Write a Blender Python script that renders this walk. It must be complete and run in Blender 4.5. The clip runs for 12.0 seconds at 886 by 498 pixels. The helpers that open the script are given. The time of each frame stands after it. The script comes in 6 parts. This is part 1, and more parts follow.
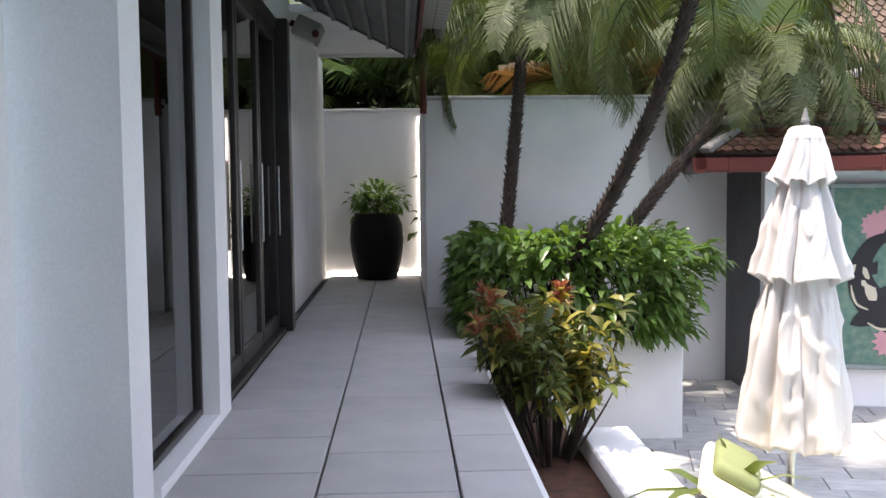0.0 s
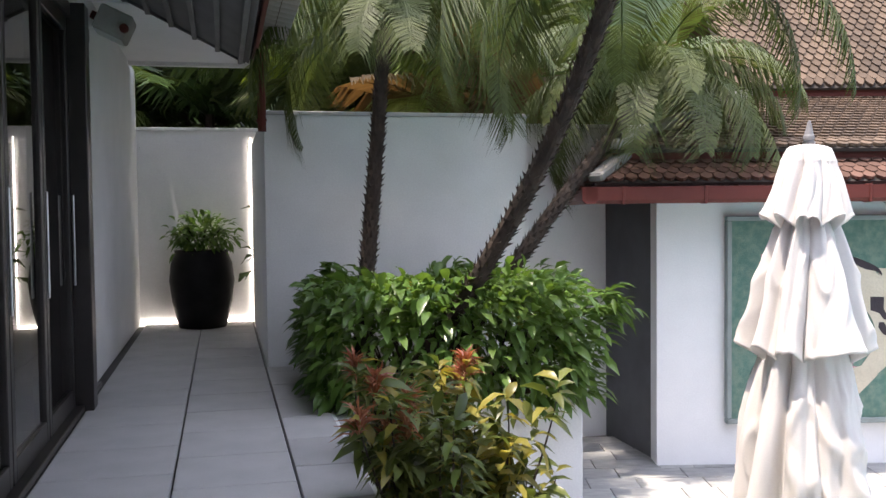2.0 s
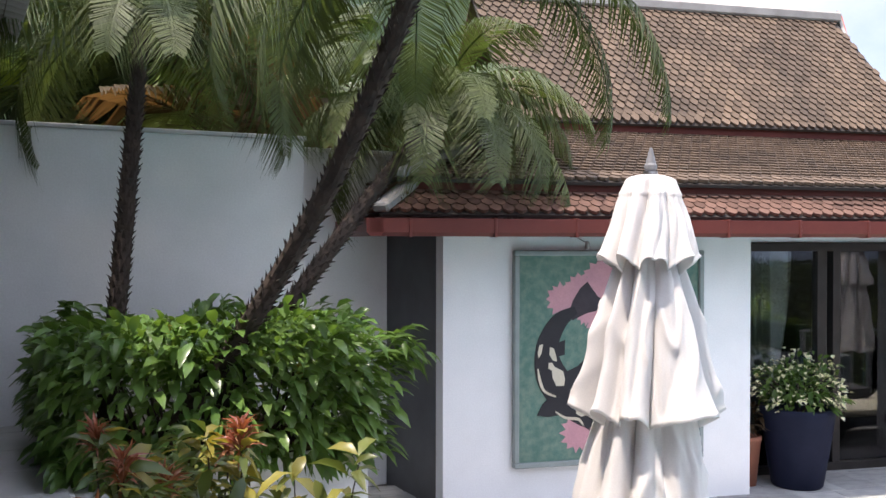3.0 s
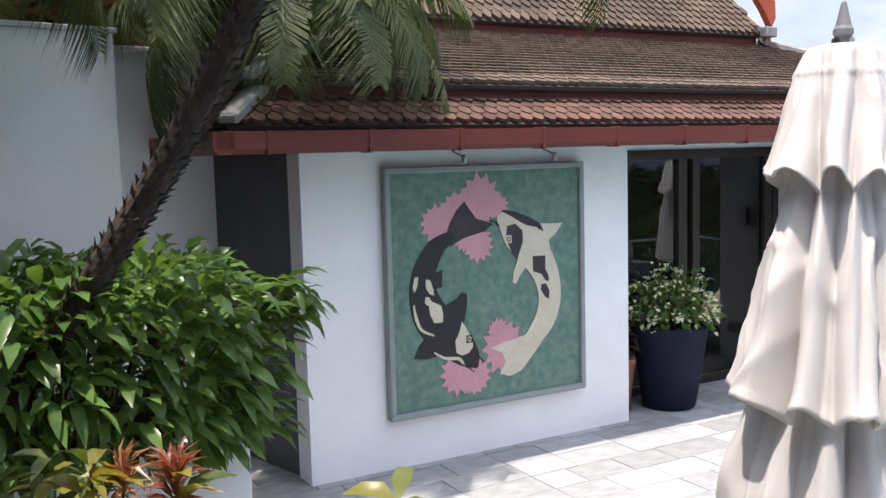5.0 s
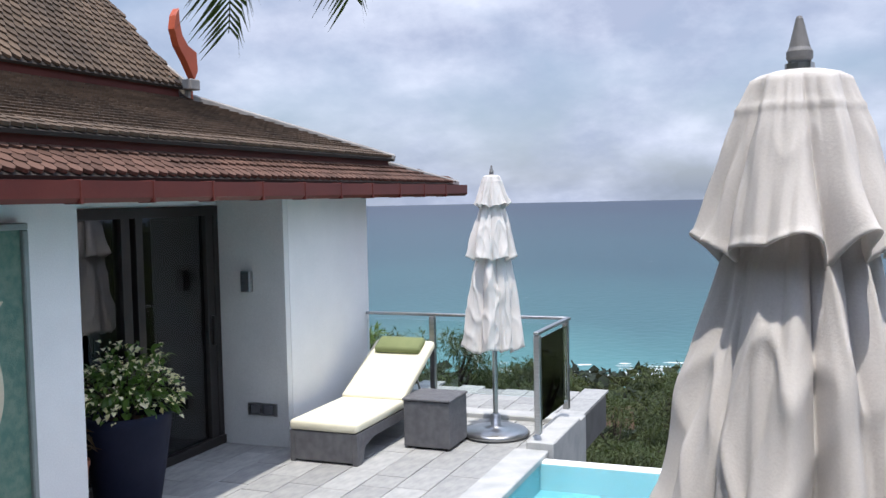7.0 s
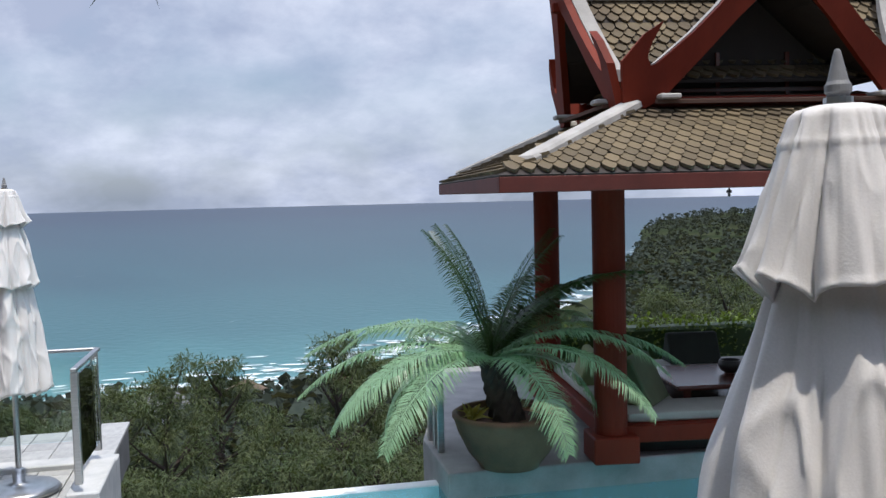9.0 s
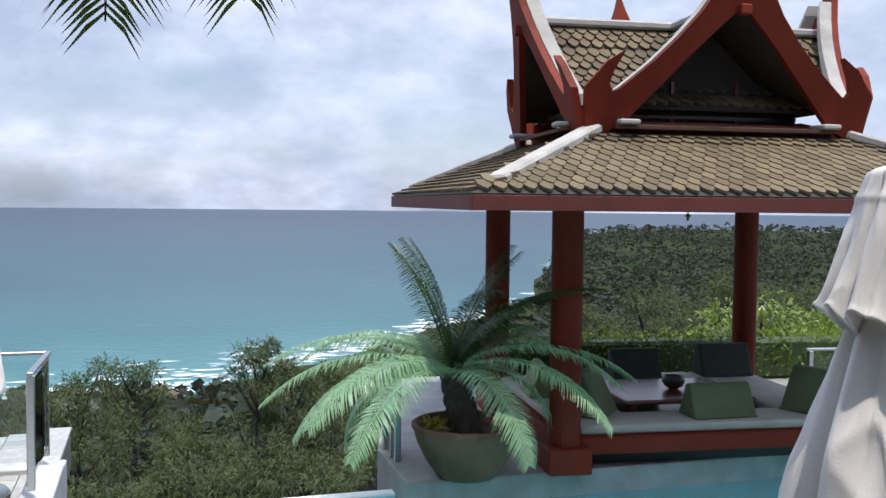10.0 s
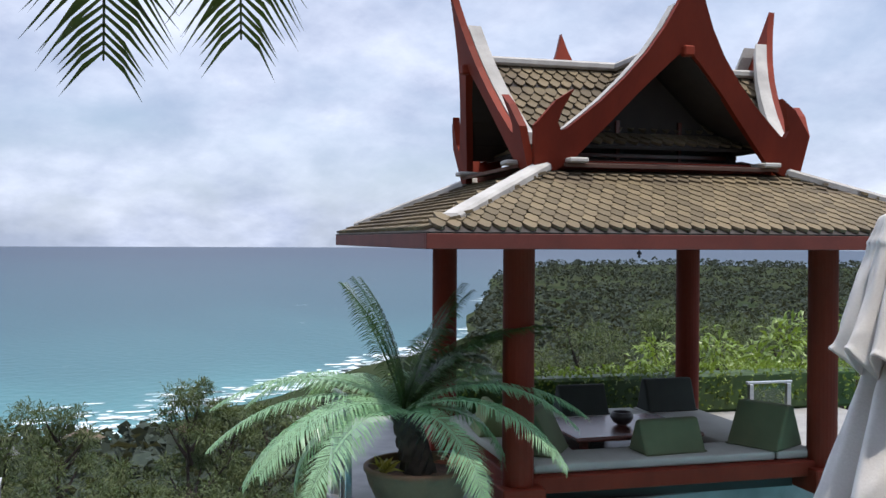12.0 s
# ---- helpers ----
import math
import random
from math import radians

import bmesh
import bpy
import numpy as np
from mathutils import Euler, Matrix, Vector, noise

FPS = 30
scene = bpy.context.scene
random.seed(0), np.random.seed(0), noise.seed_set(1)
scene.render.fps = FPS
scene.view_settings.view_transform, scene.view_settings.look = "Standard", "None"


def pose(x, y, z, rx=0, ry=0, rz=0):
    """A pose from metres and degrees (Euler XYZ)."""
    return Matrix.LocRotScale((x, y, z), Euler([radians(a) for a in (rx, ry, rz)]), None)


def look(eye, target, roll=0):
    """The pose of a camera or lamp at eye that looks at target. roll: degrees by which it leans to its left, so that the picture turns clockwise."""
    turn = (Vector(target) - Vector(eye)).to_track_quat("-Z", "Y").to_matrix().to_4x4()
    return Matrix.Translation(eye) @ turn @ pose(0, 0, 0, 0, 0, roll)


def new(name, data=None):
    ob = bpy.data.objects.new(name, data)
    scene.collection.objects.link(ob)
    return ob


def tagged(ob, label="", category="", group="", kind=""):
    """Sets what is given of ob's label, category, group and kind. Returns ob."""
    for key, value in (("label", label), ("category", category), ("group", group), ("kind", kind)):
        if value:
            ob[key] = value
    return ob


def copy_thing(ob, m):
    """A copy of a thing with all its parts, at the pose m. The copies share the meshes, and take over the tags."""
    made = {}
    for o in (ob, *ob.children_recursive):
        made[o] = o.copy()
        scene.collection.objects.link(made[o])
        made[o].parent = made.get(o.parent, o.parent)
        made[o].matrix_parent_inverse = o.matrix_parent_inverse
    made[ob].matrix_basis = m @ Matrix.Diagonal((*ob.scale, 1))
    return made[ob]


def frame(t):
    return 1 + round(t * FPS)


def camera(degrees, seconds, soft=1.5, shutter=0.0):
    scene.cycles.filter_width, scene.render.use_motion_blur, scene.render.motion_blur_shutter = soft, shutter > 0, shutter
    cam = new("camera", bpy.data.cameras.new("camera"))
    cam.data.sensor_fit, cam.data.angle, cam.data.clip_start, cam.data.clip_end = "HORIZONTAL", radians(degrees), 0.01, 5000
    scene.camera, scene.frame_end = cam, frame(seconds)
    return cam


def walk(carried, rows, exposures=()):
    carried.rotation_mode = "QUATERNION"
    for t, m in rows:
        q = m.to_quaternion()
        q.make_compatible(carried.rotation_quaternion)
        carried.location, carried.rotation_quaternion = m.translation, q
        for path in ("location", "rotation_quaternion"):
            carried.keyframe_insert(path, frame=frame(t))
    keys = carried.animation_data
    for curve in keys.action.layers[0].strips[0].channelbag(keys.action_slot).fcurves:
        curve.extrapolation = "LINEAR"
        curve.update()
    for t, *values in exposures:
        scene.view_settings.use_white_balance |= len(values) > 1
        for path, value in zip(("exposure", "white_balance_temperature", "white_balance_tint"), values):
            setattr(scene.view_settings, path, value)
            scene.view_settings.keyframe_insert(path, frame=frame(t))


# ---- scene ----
cam = camera(50.5, 12.0)
PATH = [
    (0, (-0.025, 0.159, 1.268), (0.06, 2.153, 1.133), -0.6),
    (0.5, (-0.134, 0.513, 1.271), (-0.038, 2.509, 1.185), 0.1),
    (1, (-0.15, 0.899, 1.218), (-0.002, 2.889, 1.093), -1.6),
    (1.5, (-0.145, 1.282, 1.266), (0.041, 3.269, 1.143), 1.2),
    (2, (-0.137, 1.771, 1.313), (0.319, 3.717, 1.234), -0.6),
    (2.5, (-0.036, 2.128, 1.331), (0.624, 4.016, 1.285), -1.7),
    (3, (0.001, 2.516, 1.34), (0.924, 4.29, 1.32), 0.1),
    (5, (-0.005, 4.035, 1.34), (1.334, 5.507, 1.138), -1.5),
    (5.5, (0.124, 4.39, 1.362), (1.637, 5.689, 1.209), -0.6),
    (6, (0.182, 4.77, 1.343), (1.916, 5.755, 1.187), -1.7),
    (6.5, (0.271, 5.035, 1.364), (2.107, 5.809, 1.193), -1.7),
    (7, (0.401, 5.356, 1.358), (2.376, 5.65, 1.247), -1.2),
    (7.2, (0.42, 5.474, 1.382), (2.412, 5.537, 1.221), -2.3),
    (8.8, (0.917, 6.175, 1.417), (2.762, 5.409, 1.33), -1.4),
    (9, (0.928, 6.265, 1.423), (2.734, 5.413, 1.308), -1.4),
    (9.5, (0.907, 6.513, 1.429), (2.654, 5.546, 1.319), -1.0),
    (10, (0.968, 6.672, 1.472), (2.694, 5.666, 1.375), 0.6),
    (10.5, (1.068, 6.771, 1.492), (2.727, 5.653, 1.496), 0.0),
    (11, (1.08, 6.75, 1.462), (2.695, 5.57, 1.519), 0.7),
    (11.5, (1.08, 6.762, 1.447), (2.717, 5.613, 1.474), 0.3),
    (12, (1.104, 6.777, 1.49), (2.755, 5.648, 1.471), 0.3),
]
walk(cam, [(t, look(e, g, r)) for t, e, g, r in PATH], exposures=[(0.0, 1.12, 7200, 17), (1.0, 1.0, 7200, 17), (2.0, 1.05, 7200, 17), (3.0, 0.82, 7000, 16), (5.5, 0.58, 6800, 14), (6.5, 0.28, 6600, 12), (7.0, -0.03, 6500, 11), (9.0, -0.15, 6500, 10), (9.5, 0.0, 6500, 10), (10.5, 0.15, 6500, 10), (12.0, 0.10, 6500, 10)])

# ---------------------------------------------------------------- light
SUN_DIR = Vector((-0.24, -0.045, 0.96)).normalized()
world = bpy.data.worlds.new("world")
scene.world = world
world.use_nodes = True
wn, wl = world.node_tree.nodes, world.node_tree.links
bg = wn["Background"]
sky = wn.new("ShaderNodeTexSky")
sky.sky_type, sky.sun_disc = "NISHITA", False
sky.sun_elevation = math.asin(SUN_DIR.z)
sky.sun_rotation = math.atan2(SUN_DIR.x, SUN_DIR.y)
sky.air_density, sky.dust_density = 1.0, 1.5
tc = wn.new("ShaderNodeTexCoord")
sep = wn.new("ShaderNodeSeparateXYZ")
wl.new(tc.outputs["Generated"], sep.inputs[0])
# clouds lie in flat layers: project the direction onto a plane overhead
lift = wn.new("ShaderNodeMath"); lift.operation = "ADD"; lift.inputs[1].default_value = 0.50
wl.new(sep.outputs["Z"], lift.inputs[0])
floor0 = wn.new("ShaderNodeMath"); floor0.operation = "MAXIMUM"; floor0.inputs[1].default_value = 0.05
wl.new(lift.outputs[0], floor0.inputs[0])
flat = wn.new("ShaderNodeVectorMath"); flat.operation = "DIVIDE"
cmb = wn.new("ShaderNodeCombineXYZ")
for k in ("X", "Y", "Z"):
    wl.new(floor0.outputs[0], cmb.inputs[k])
wl.new(tc.outputs["Generated"], flat.inputs[0]); wl.new(cmb.outputs[0], flat.inputs[1])
cl = wn.new("ShaderNodeTexNoise"); cl.inputs["Scale"].default_value = 2.4; cl.inputs["Detail"].default_value = 8
cl.inputs["Roughness"].default_value = 0.52; cl.inputs["Distortion"].default_value = 0.2
wl.new(flat.outputs[0], cl.inputs["Vector"])
ramp = wn.new("ShaderNodeValToRGB")
ramp.color_ramp.elements[0].position, ramp.color_ramp.elements[1].position = 0.32, 0.60
wl.new(cl.outputs["Fac"], ramp.inputs[0])
cl2 = wn.new("ShaderNodeTexNoise"); cl2.inputs["Scale"].default_value = 3.8; cl2.inputs["Detail"].default_value = 10; cl2.inputs["Roughness"].default_value = 0.60
wl.new(flat.outputs[0], cl2.inputs["Vector"])
tone = wn.new("ShaderNodeValToRGB")
tone.color_ramp.elements[0].position, tone.color_ramp.elements[0].color = 0.36, (4.2, 4.85, 6.6, 1)
tone.color_ramp.elements[1].position, tone.color_ramp.elements[1].color = 0.64, (7.3, 7.95, 9.6, 1)
wl.new(cl2.outputs["Fac"], tone.inputs[0])
haze = wn.new("ShaderNodeMixRGB"); haze.inputs[2].default_value = (4.3, 5.5, 8.0, 1); haze.inputs[0].default_value = 0.40
wl.new(sky.outputs[0], haze.inputs[1])
mixs = wn.new("ShaderNodeMixRGB")
wl.new(ramp.outputs[0], mixs.inputs[0]); wl.new(haze.outputs[0], mixs.inputs[1]); wl.new(tone.outputs[0], mixs.inputs[2])
# thin cloud brightening to the zenith, out of view, is added to fill shade
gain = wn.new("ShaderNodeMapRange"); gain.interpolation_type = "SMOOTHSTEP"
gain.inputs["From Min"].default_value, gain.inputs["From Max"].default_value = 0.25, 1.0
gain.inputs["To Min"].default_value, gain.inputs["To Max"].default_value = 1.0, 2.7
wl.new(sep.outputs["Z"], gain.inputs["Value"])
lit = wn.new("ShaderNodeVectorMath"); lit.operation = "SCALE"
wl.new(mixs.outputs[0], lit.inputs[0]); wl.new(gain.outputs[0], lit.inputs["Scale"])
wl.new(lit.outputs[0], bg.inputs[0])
bg.inputs[1].default_value = 0.116
sun = new("sun", bpy.data.lights.new("sun", "SUN"))
sun.data.energy, sun.data.angle, sun.data.color = 4.6, radians(0.6), (1.0, 0.95, 0.87)
sun.matrix_world = look(SUN_DIR * 50, (0, 0, 0))

# ---------------------------------------------------------------- materials
def mat(name, col, rough=0.6, metal=0.0, col2=None, scale=6.0, bump=0.0, bscale=60.0, spec=0.5, vary=0.0, big=0.0, stretch=(1, 1, 1)):
    """A procedural surface: two colours mixed by coarse noise, a fine grain, a bump, and a change from piece to piece."""
    m = bpy.data.materials.new(name)
    m.use_nodes = True
    n, l = m.node_tree.nodes, m.node_tree.links
    p = n["Principled BSDF"]
    p.inputs["Roughness"].default_value, p.inputs["Metallic"].default_value = rough, metal
    p.inputs["Specular IOR Level"].default_value = spec
    co = n.new("ShaderNodeTexCoord")
    mp = n.new("ShaderNodeMapping"); mp.inputs["Scale"].default_value = stretch
    l.new(co.outputs["Object"], mp.inputs[0])
    a = n.new("ShaderNodeTexNoise"); a.inputs["Scale"].default_value = scale; a.inputs["Detail"].default_value = 6
    l.new(mp.outputs[0], a.inputs["Vector"])
    mx = n.new("ShaderNodeMixRGB")
    mx.inputs[1].default_value = (*col, 1); mx.inputs[2].default_value = (*(col2 or [c * 0.8 for c in col]), 1)
    r = n.new("ShaderNodeValToRGB")
    r.color_ramp.elements[0].position, r.color_ramp.elements[1].position = 0.35, 0.68
    l.new(a.outputs["Fac"], r.inputs[0]); l.new(r.outputs[0], mx.inputs[0])
    out = mx.outputs[0]
    g = n.new("ShaderNodeTexNoise"); g.inputs["Scale"].default_value = bscale; g.inputs["Detail"].default_value = 3
    l.new(mp.outputs[0], g.inputs["Vector"])
    hsv = n.new("ShaderNodeHueSaturation")
    l.new(out, hsv.inputs["Color"])
    add = n.new("ShaderNodeMath"); add.operation = "MULTIPLY_ADD"; add.inputs[1].default_value = 0.22; add.inputs[2].default_value = 0.89
    l.new(g.outputs["Fac"], add.inputs[0])
    val = add.outputs[0]
    if vary:
        oi, ge = n.new("ShaderNodeObjectInfo"), n.new("ShaderNodeNewGeometry")
        sm = n.new("ShaderNodeMath"); sm.operation = "ADD"
        l.new(oi.outputs["Random"], sm.inputs[0]); l.new(ge.outputs["Random Per Island"], sm.inputs[1])
        fr = n.new("ShaderNodeMath"); fr.operation = "FRACT"; l.new(sm.outputs[0], fr.inputs[0])
        v = n.new("ShaderNodeMath"); v.operation = "MULTIPLY_ADD"; v.inputs[1].default_value = vary; v.inputs[2].default_value = 1 - vary / 2
        l.new(fr.outputs[0], v.inputs[0])
        pr = n.new("ShaderNodeMath"); pr.operation = "MULTIPLY"; l.new(val, pr.inputs[0]); l.new(v.outputs[0], pr.inputs[1])
        val = pr.outputs[0]
    if big:
        b2 = n.new("ShaderNodeTexNoise"); b2.inputs["Scale"].default_value = scale * 0.22; b2.inputs["Detail"].default_value = 4
        l.new(mp.outputs[0], b2.inputs["Vector"])
        q = n.new("ShaderNodeMath"); q.operation = "MULTIPLY_ADD"; q.inputs[1].default_value = big; q.inputs[2].default_value = 1 - big / 2
        l.new(b2.outputs["Fac"], q.inputs[0])
        pr = n.new("ShaderNodeMath"); pr.operation = "MULTIPLY"; l.new(val, pr.inputs[0]); l.new(q.outputs[0], pr.inputs[1])
        val = pr.outputs[0]
    l.new(val, hsv.inputs["Value"])
    l.new(hsv.outputs[0], p.inputs["Base Color"])
    if bump:
        bp = n.new("ShaderNodeBump"); bp.inputs["Strength"].default_value = bump; bp.inputs["Distance"].default_value = 0.01
        l.new(g.outputs["Fac"], bp.inputs["Height"]); l.new(bp.outputs[0], p.inputs["Normal"])
    return m


def leaf_mat(name, col, col2, vary=0.6, gloss=0.35, glow=0.35):
    m = mat(name, col, gloss, col2=col2, scale=1.3, bscale=30, vary=vary, spec=0.4)
    n, l = m.node_tree.nodes, m.node_tree.links
    p = n["Principled BSDF"]
    tr = n.new("ShaderNodeBsdfTranslucent"); tr.inputs[0].default_value = (col[0] * 1.6 + 0.02, col[1] * 1.6, col[2] * 0.8, 1)
    ms = n.new("ShaderNodeMixShader"); ms.inputs[0].default_value = glow
    l.new(p.outputs[0], ms.inputs[1]); l.new(tr.outputs[0], ms.inputs[2]); l.new(ms.outputs[0], n["Material Output"].inputs[0])
    return m


M_WHITE = mat("white_render", (0.83, 0.83, 0.83), 0.75, col2=(0.78, 0.785, 0.785), scale=2.5, bump=0.08, bscale=90, big=0.06)
M_WHITE2 = mat("weathered_white_render", (0.76, 0.765, 0.755), 0.8, col2=(0.67, 0.68, 0.67), scale=1.6, bump=0.1, bscale=70, big=0.12)
M_PAVE = mat("concrete_paver", (0.46, 0.45, 0.44), 0.7, col2=(0.40, 0.395, 0.385), scale=3.0, bump=0.12, bscale=120, vary=0.10, big=0.1)
M_JOINT = mat("dark_joint", (0.10, 0.10, 0.10), 0.9)
M_STONE = mat("pale_quartzite", (0.37, 0.37, 0.36), 0.6, col2=(0.27, 0.275, 0.275), scale=7.0, bump=0.15, bscale=60, vary=0.34, stretch=(1, 2.5, 1))
M_COPING = mat("grey_stone_coping", (0.48, 0.48, 0.47), 0.6, col2=(0.36, 0.37, 0.37), scale=5, bump=0.12, bscale=70)
M_DECK = mat("dark_grey_deck_stone", (0.27, 0.26, 0.25), 0.65, col2=(0.19, 0.185, 0.18), scale=4, bump=0.12, bscale=70, big=0.2)
M_ALU = mat("dark_bronze_aluminium", (0.055, 0.050, 0.048), 0.35, metal=0.6)
M_STEEL = mat("brushed_steel", (0.50, 0.50, 0.50), 0.32, metal=1.0, stretch=(1, 1, 12))
M_TILE = mat("clay_roof_tile", (0.118, 0.082, 0.056), 0.85, col2=(0.070, 0.050, 0.036), scale=1.2, bump=0.2, bscale=80, vary=0.5, spec=0.3)
M_TILE_RED = mat("red_clay_roof_tile", (0.125, 0.070, 0.052), 0.9, col2=(0.080, 0.047, 0.037), scale=1.2, bump=0.2, bscale=80, vary=0.5, spec=0.2)
M_TILE_S = mat("mossy_clay_tile", (0.132, 0.100, 0.056), 0.8, col2=(0.070, 0.052, 0.033), scale=1.6, bump=0.2, bscale=80, vary=0.5, spec=0.3)
# roof underlay; also the near-black that carries shade in the pavilion gables
M_UNDER_SHADE = mat("underlay_and_shade", (0.035, 0.028, 0.024), 0.9)
M_RED = mat("red_brown_paint", (0.165, 0.024, 0.011), 0.6, col2=(0.11, 0.016, 0.008), scale=3, bump=0.06, bscale=40, stretch=(1, 1, 0.3), spec=0.12)
M_FASCIA = mat("dark_red_fascia", (0.125, 0.032, 0.024), 0.6, col2=(0.09, 0.024, 0.019), scale=3, spec=0.2)
M_GUTTER = mat("maroon_gutter", (0.145, 0.035, 0.027), 0.45, col2=(0.115, 0.028, 0.023), scale=2, spec=0.25)
M_CAP = mat("white_mortar_cap", (0.38, 0.36, 0.335), 0.9, col2=(0.27, 0.255, 0.235), scale=4, bump=0.15, bscale=50, big=0.2)
M_CAPG = mat("grey_mortar_cap", (0.34, 0.325, 0.31), 0.85, col2=(0.22, 0.21, 0.20), scale=4, bump=0.15, bscale=50, big=0.2)
M_CANVAS = mat("white_canvas", (0.82, 0.79, 0.77), 0.9, col2=(0.78, 0.75, 0.73), scale=2.5, bump=0.12, bscale=220, big=0.06)
cn, ck = M_CANVAS.node_tree.nodes, M_CANVAS.node_tree.links
thin = cn.new("ShaderNodeBsdfTranslucent"); thin.inputs[0].default_value = (0.88, 0.84, 0.81, 1)
thru = cn.new("ShaderNodeMixShader"); thru.inputs[0].default_value = 0.30
ck.new(cn["Principled BSDF"].outputs[0], thru.inputs[1]); ck.new(thin.outputs[0], thru.inputs[2]); ck.new(thru.outputs[0], cn["Material Output"].inputs[0])
M_WICKER = mat("grey_wicker", (0.13, 0.13, 0.14), 0.6, col2=(0.09, 0.09, 0.10), scale=14, bump=0.5, bscale=160)
M_CREAM = mat("cream_cushion", (0.78, 0.74, 0.58), 0.85, col2=(0.72, 0.68, 0.52), scale=4, bump=0.1, bscale=150)
M_OLIVE = mat("olive_fabric", (0.20, 0.23, 0.10), 0.85, col2=(0.16, 0.19, 0.08), scale=5, bump=0.12, bscale=150)
M_GREEN = mat("green_cushion_fabric", (0.100, 0.118, 0.058), 0.9, col2=(0.080, 0.096, 0.046), scale=4, bump=0.12, bscale=150)
M_DKGREEN = mat("dark_cushion_fabric", (0.030, 0.036, 0.028), 0.85, bump=0.1, bscale=150)
M_SEAT = mat("grey_green_mattress", (0.37, 0.365, 0.32), 0.9, col2=(0.32, 0.315, 0.275), scale=3, bump=0.1, bscale=120)
M_WOOD = mat("dark_red_wood", (0.12, 0.040, 0.030), 0.25, col2=(0.09, 0.03, 0.022), scale=4, stretch=(1, 6, 1))
M_BLACKPOT = mat("black_glazed_pot", (0.004, 0.004, 0.005), 0.5, col2=(0.010, 0.010, 0.011), spec=0.25)
M_BLUEPOT = mat("dark_blue_glazed_pot", (0.007, 0.010, 0.026), 0.6, col2=(0.011, 0.014, 0.033), scale=5, bump=0.1, bscale=30, spec=0.18)
M_BOWL = mat("weathered_clay_bowl", (0.15, 0.085, 0.050), 0.6, col2=(0.065, 0.040, 0.026), scale=2.2, bump=0.2, bscale=40, big=0.35, spec=0.12)
M_FINIAL = mat("grey_cast_metal", (0.20, 0.20, 0.205), 0.6, col2=(0.16, 0.16, 0.165), scale=9, bump=0.1, bscale=80, spec=0.4)
M_TERRA = mat("terracotta", (0.34, 0.13, 0.08), 0.7)
M_SOIL = mat("red_soil", (0.10, 0.042, 0.024), 0.95, col2=(0.05, 0.025, 0.017), scale=12, bump=0.8, bscale=50)
M_TRUNK = mat("palm_bark", (0.050, 0.034, 0.026), 0.95, col2=(0.022, 0.016, 0.013), scale=9, bump=0.6, bscale=45)
M_DARK = mat("dark_slate_wall", (0.07, 0.075, 0.085), 0.5, col2=(0.05, 0.055, 0.06), scale=4, bump=0.1)
M_SOFFIT = mat("dark_slatted_soffit", (0.12, 0.12, 0.125), 0.6, col2=(0.09, 0.09, 0.095), scale=3)
M_CURT = mat("pale_curtain", (0.55, 0.55, 0.53), 0.9, bump=0.1)
# room walls behind the glass: their dimness is put into this grey
M_ROOM = mat("room_wall_with_shade", (0.22, 0.21, 0.20), 0.8)
M_TEAL = mat("teal_paint_canvas", (0.085, 0.185, 0.150), 0.8, col2=(0.175, 0.255, 0.200), scale=16, bump=0.6, bscale=120, big=0.3)
M_PINK = mat("pink_paint", (0.58, 0.30, 0.33), 0.8, bump=0.3, col2=(0.52, 0.26, 0.30))
M_INK = mat("black_paint", (0.020, 0.018, 0.022), 0.7, bump=0.3)
M_PLUM = mat("plum_black_paint", (0.045, 0.034, 0.042), 0.7, bump=0.3, col2=(0.030, 0.022, 0.028), scale=9)
M_IVORY = mat("ivory_paint", (0.62, 0.56, 0.44), 0.8, bump=0.3, col2=(0.56, 0.50, 0.38))
M_FRAMEGREY = mat("grey_painted_frame", (0.27, 0.31, 0.30), 0.6, col2=(0.22, 0.26, 0.25))
M_POOLTILE = mat("pale_blue_pool_plaster", (0.42, 0.70, 0.74), 0.5, col2=(0.36, 0.64, 0.70), scale=4)
M_BLUE = mat("blue_plastic", (0.02, 0.16, 0.42), 0.4)
M_ORANGE = mat("orange_red_paint", (0.46, 0.085, 0.03), 0.45, col2=(0.38, 0.07, 0.026))
M_HEDGE = leaf_mat("hedge_leaf", (0.070, 0.145, 0.034), (0.125, 0.205, 0.055), gloss=0.3)
M_CROT = leaf_mat("croton_green_leaf", (0.065, 0.105, 0.030), (0.14, 0.14, 0.04), vary=0.8)
M_CROTY = leaf_mat("croton_yellow_leaf", (0.28, 0.23, 0.05), (0.13, 0.15, 0.04), vary=0.7)
M_CROTR = leaf_mat("croton_red_leaf", (0.27, 0.085, 0.06), (0.36, 0.22, 0.10), vary=0.6)
M_PALM = leaf_mat("palm_leaflet", (0.042, 0.074, 0.022), (0.074, 0.092, 0.030), vary=0.8, gloss=0.6, glow=0.3)
M_CYCAD = leaf_mat("cycad_leaflet", (0.165, 0.285, 0.165), (0.21, 0.33, 0.19), vary=0.4, gloss=0.35, glow=0.25)
M_DRY = leaf_mat("dry_palm_leaf", (0.075, 0.044, 0.024), (0.06, 0.055, 0.022), vary=0.6, gloss=0.7)
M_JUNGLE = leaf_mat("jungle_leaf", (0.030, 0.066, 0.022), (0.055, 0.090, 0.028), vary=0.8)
M_TREE = leaf_mat("hill_tree_leaf", (0.036, 0.062, 0.022), (0.085, 0.098, 0.040), vary=0.8, gloss=0.7)
M_TREEB = leaf_mat("bright_bush_leaf", (0.11, 0.17, 0.032), (0.16, 0.21, 0.05), vary=0.6)
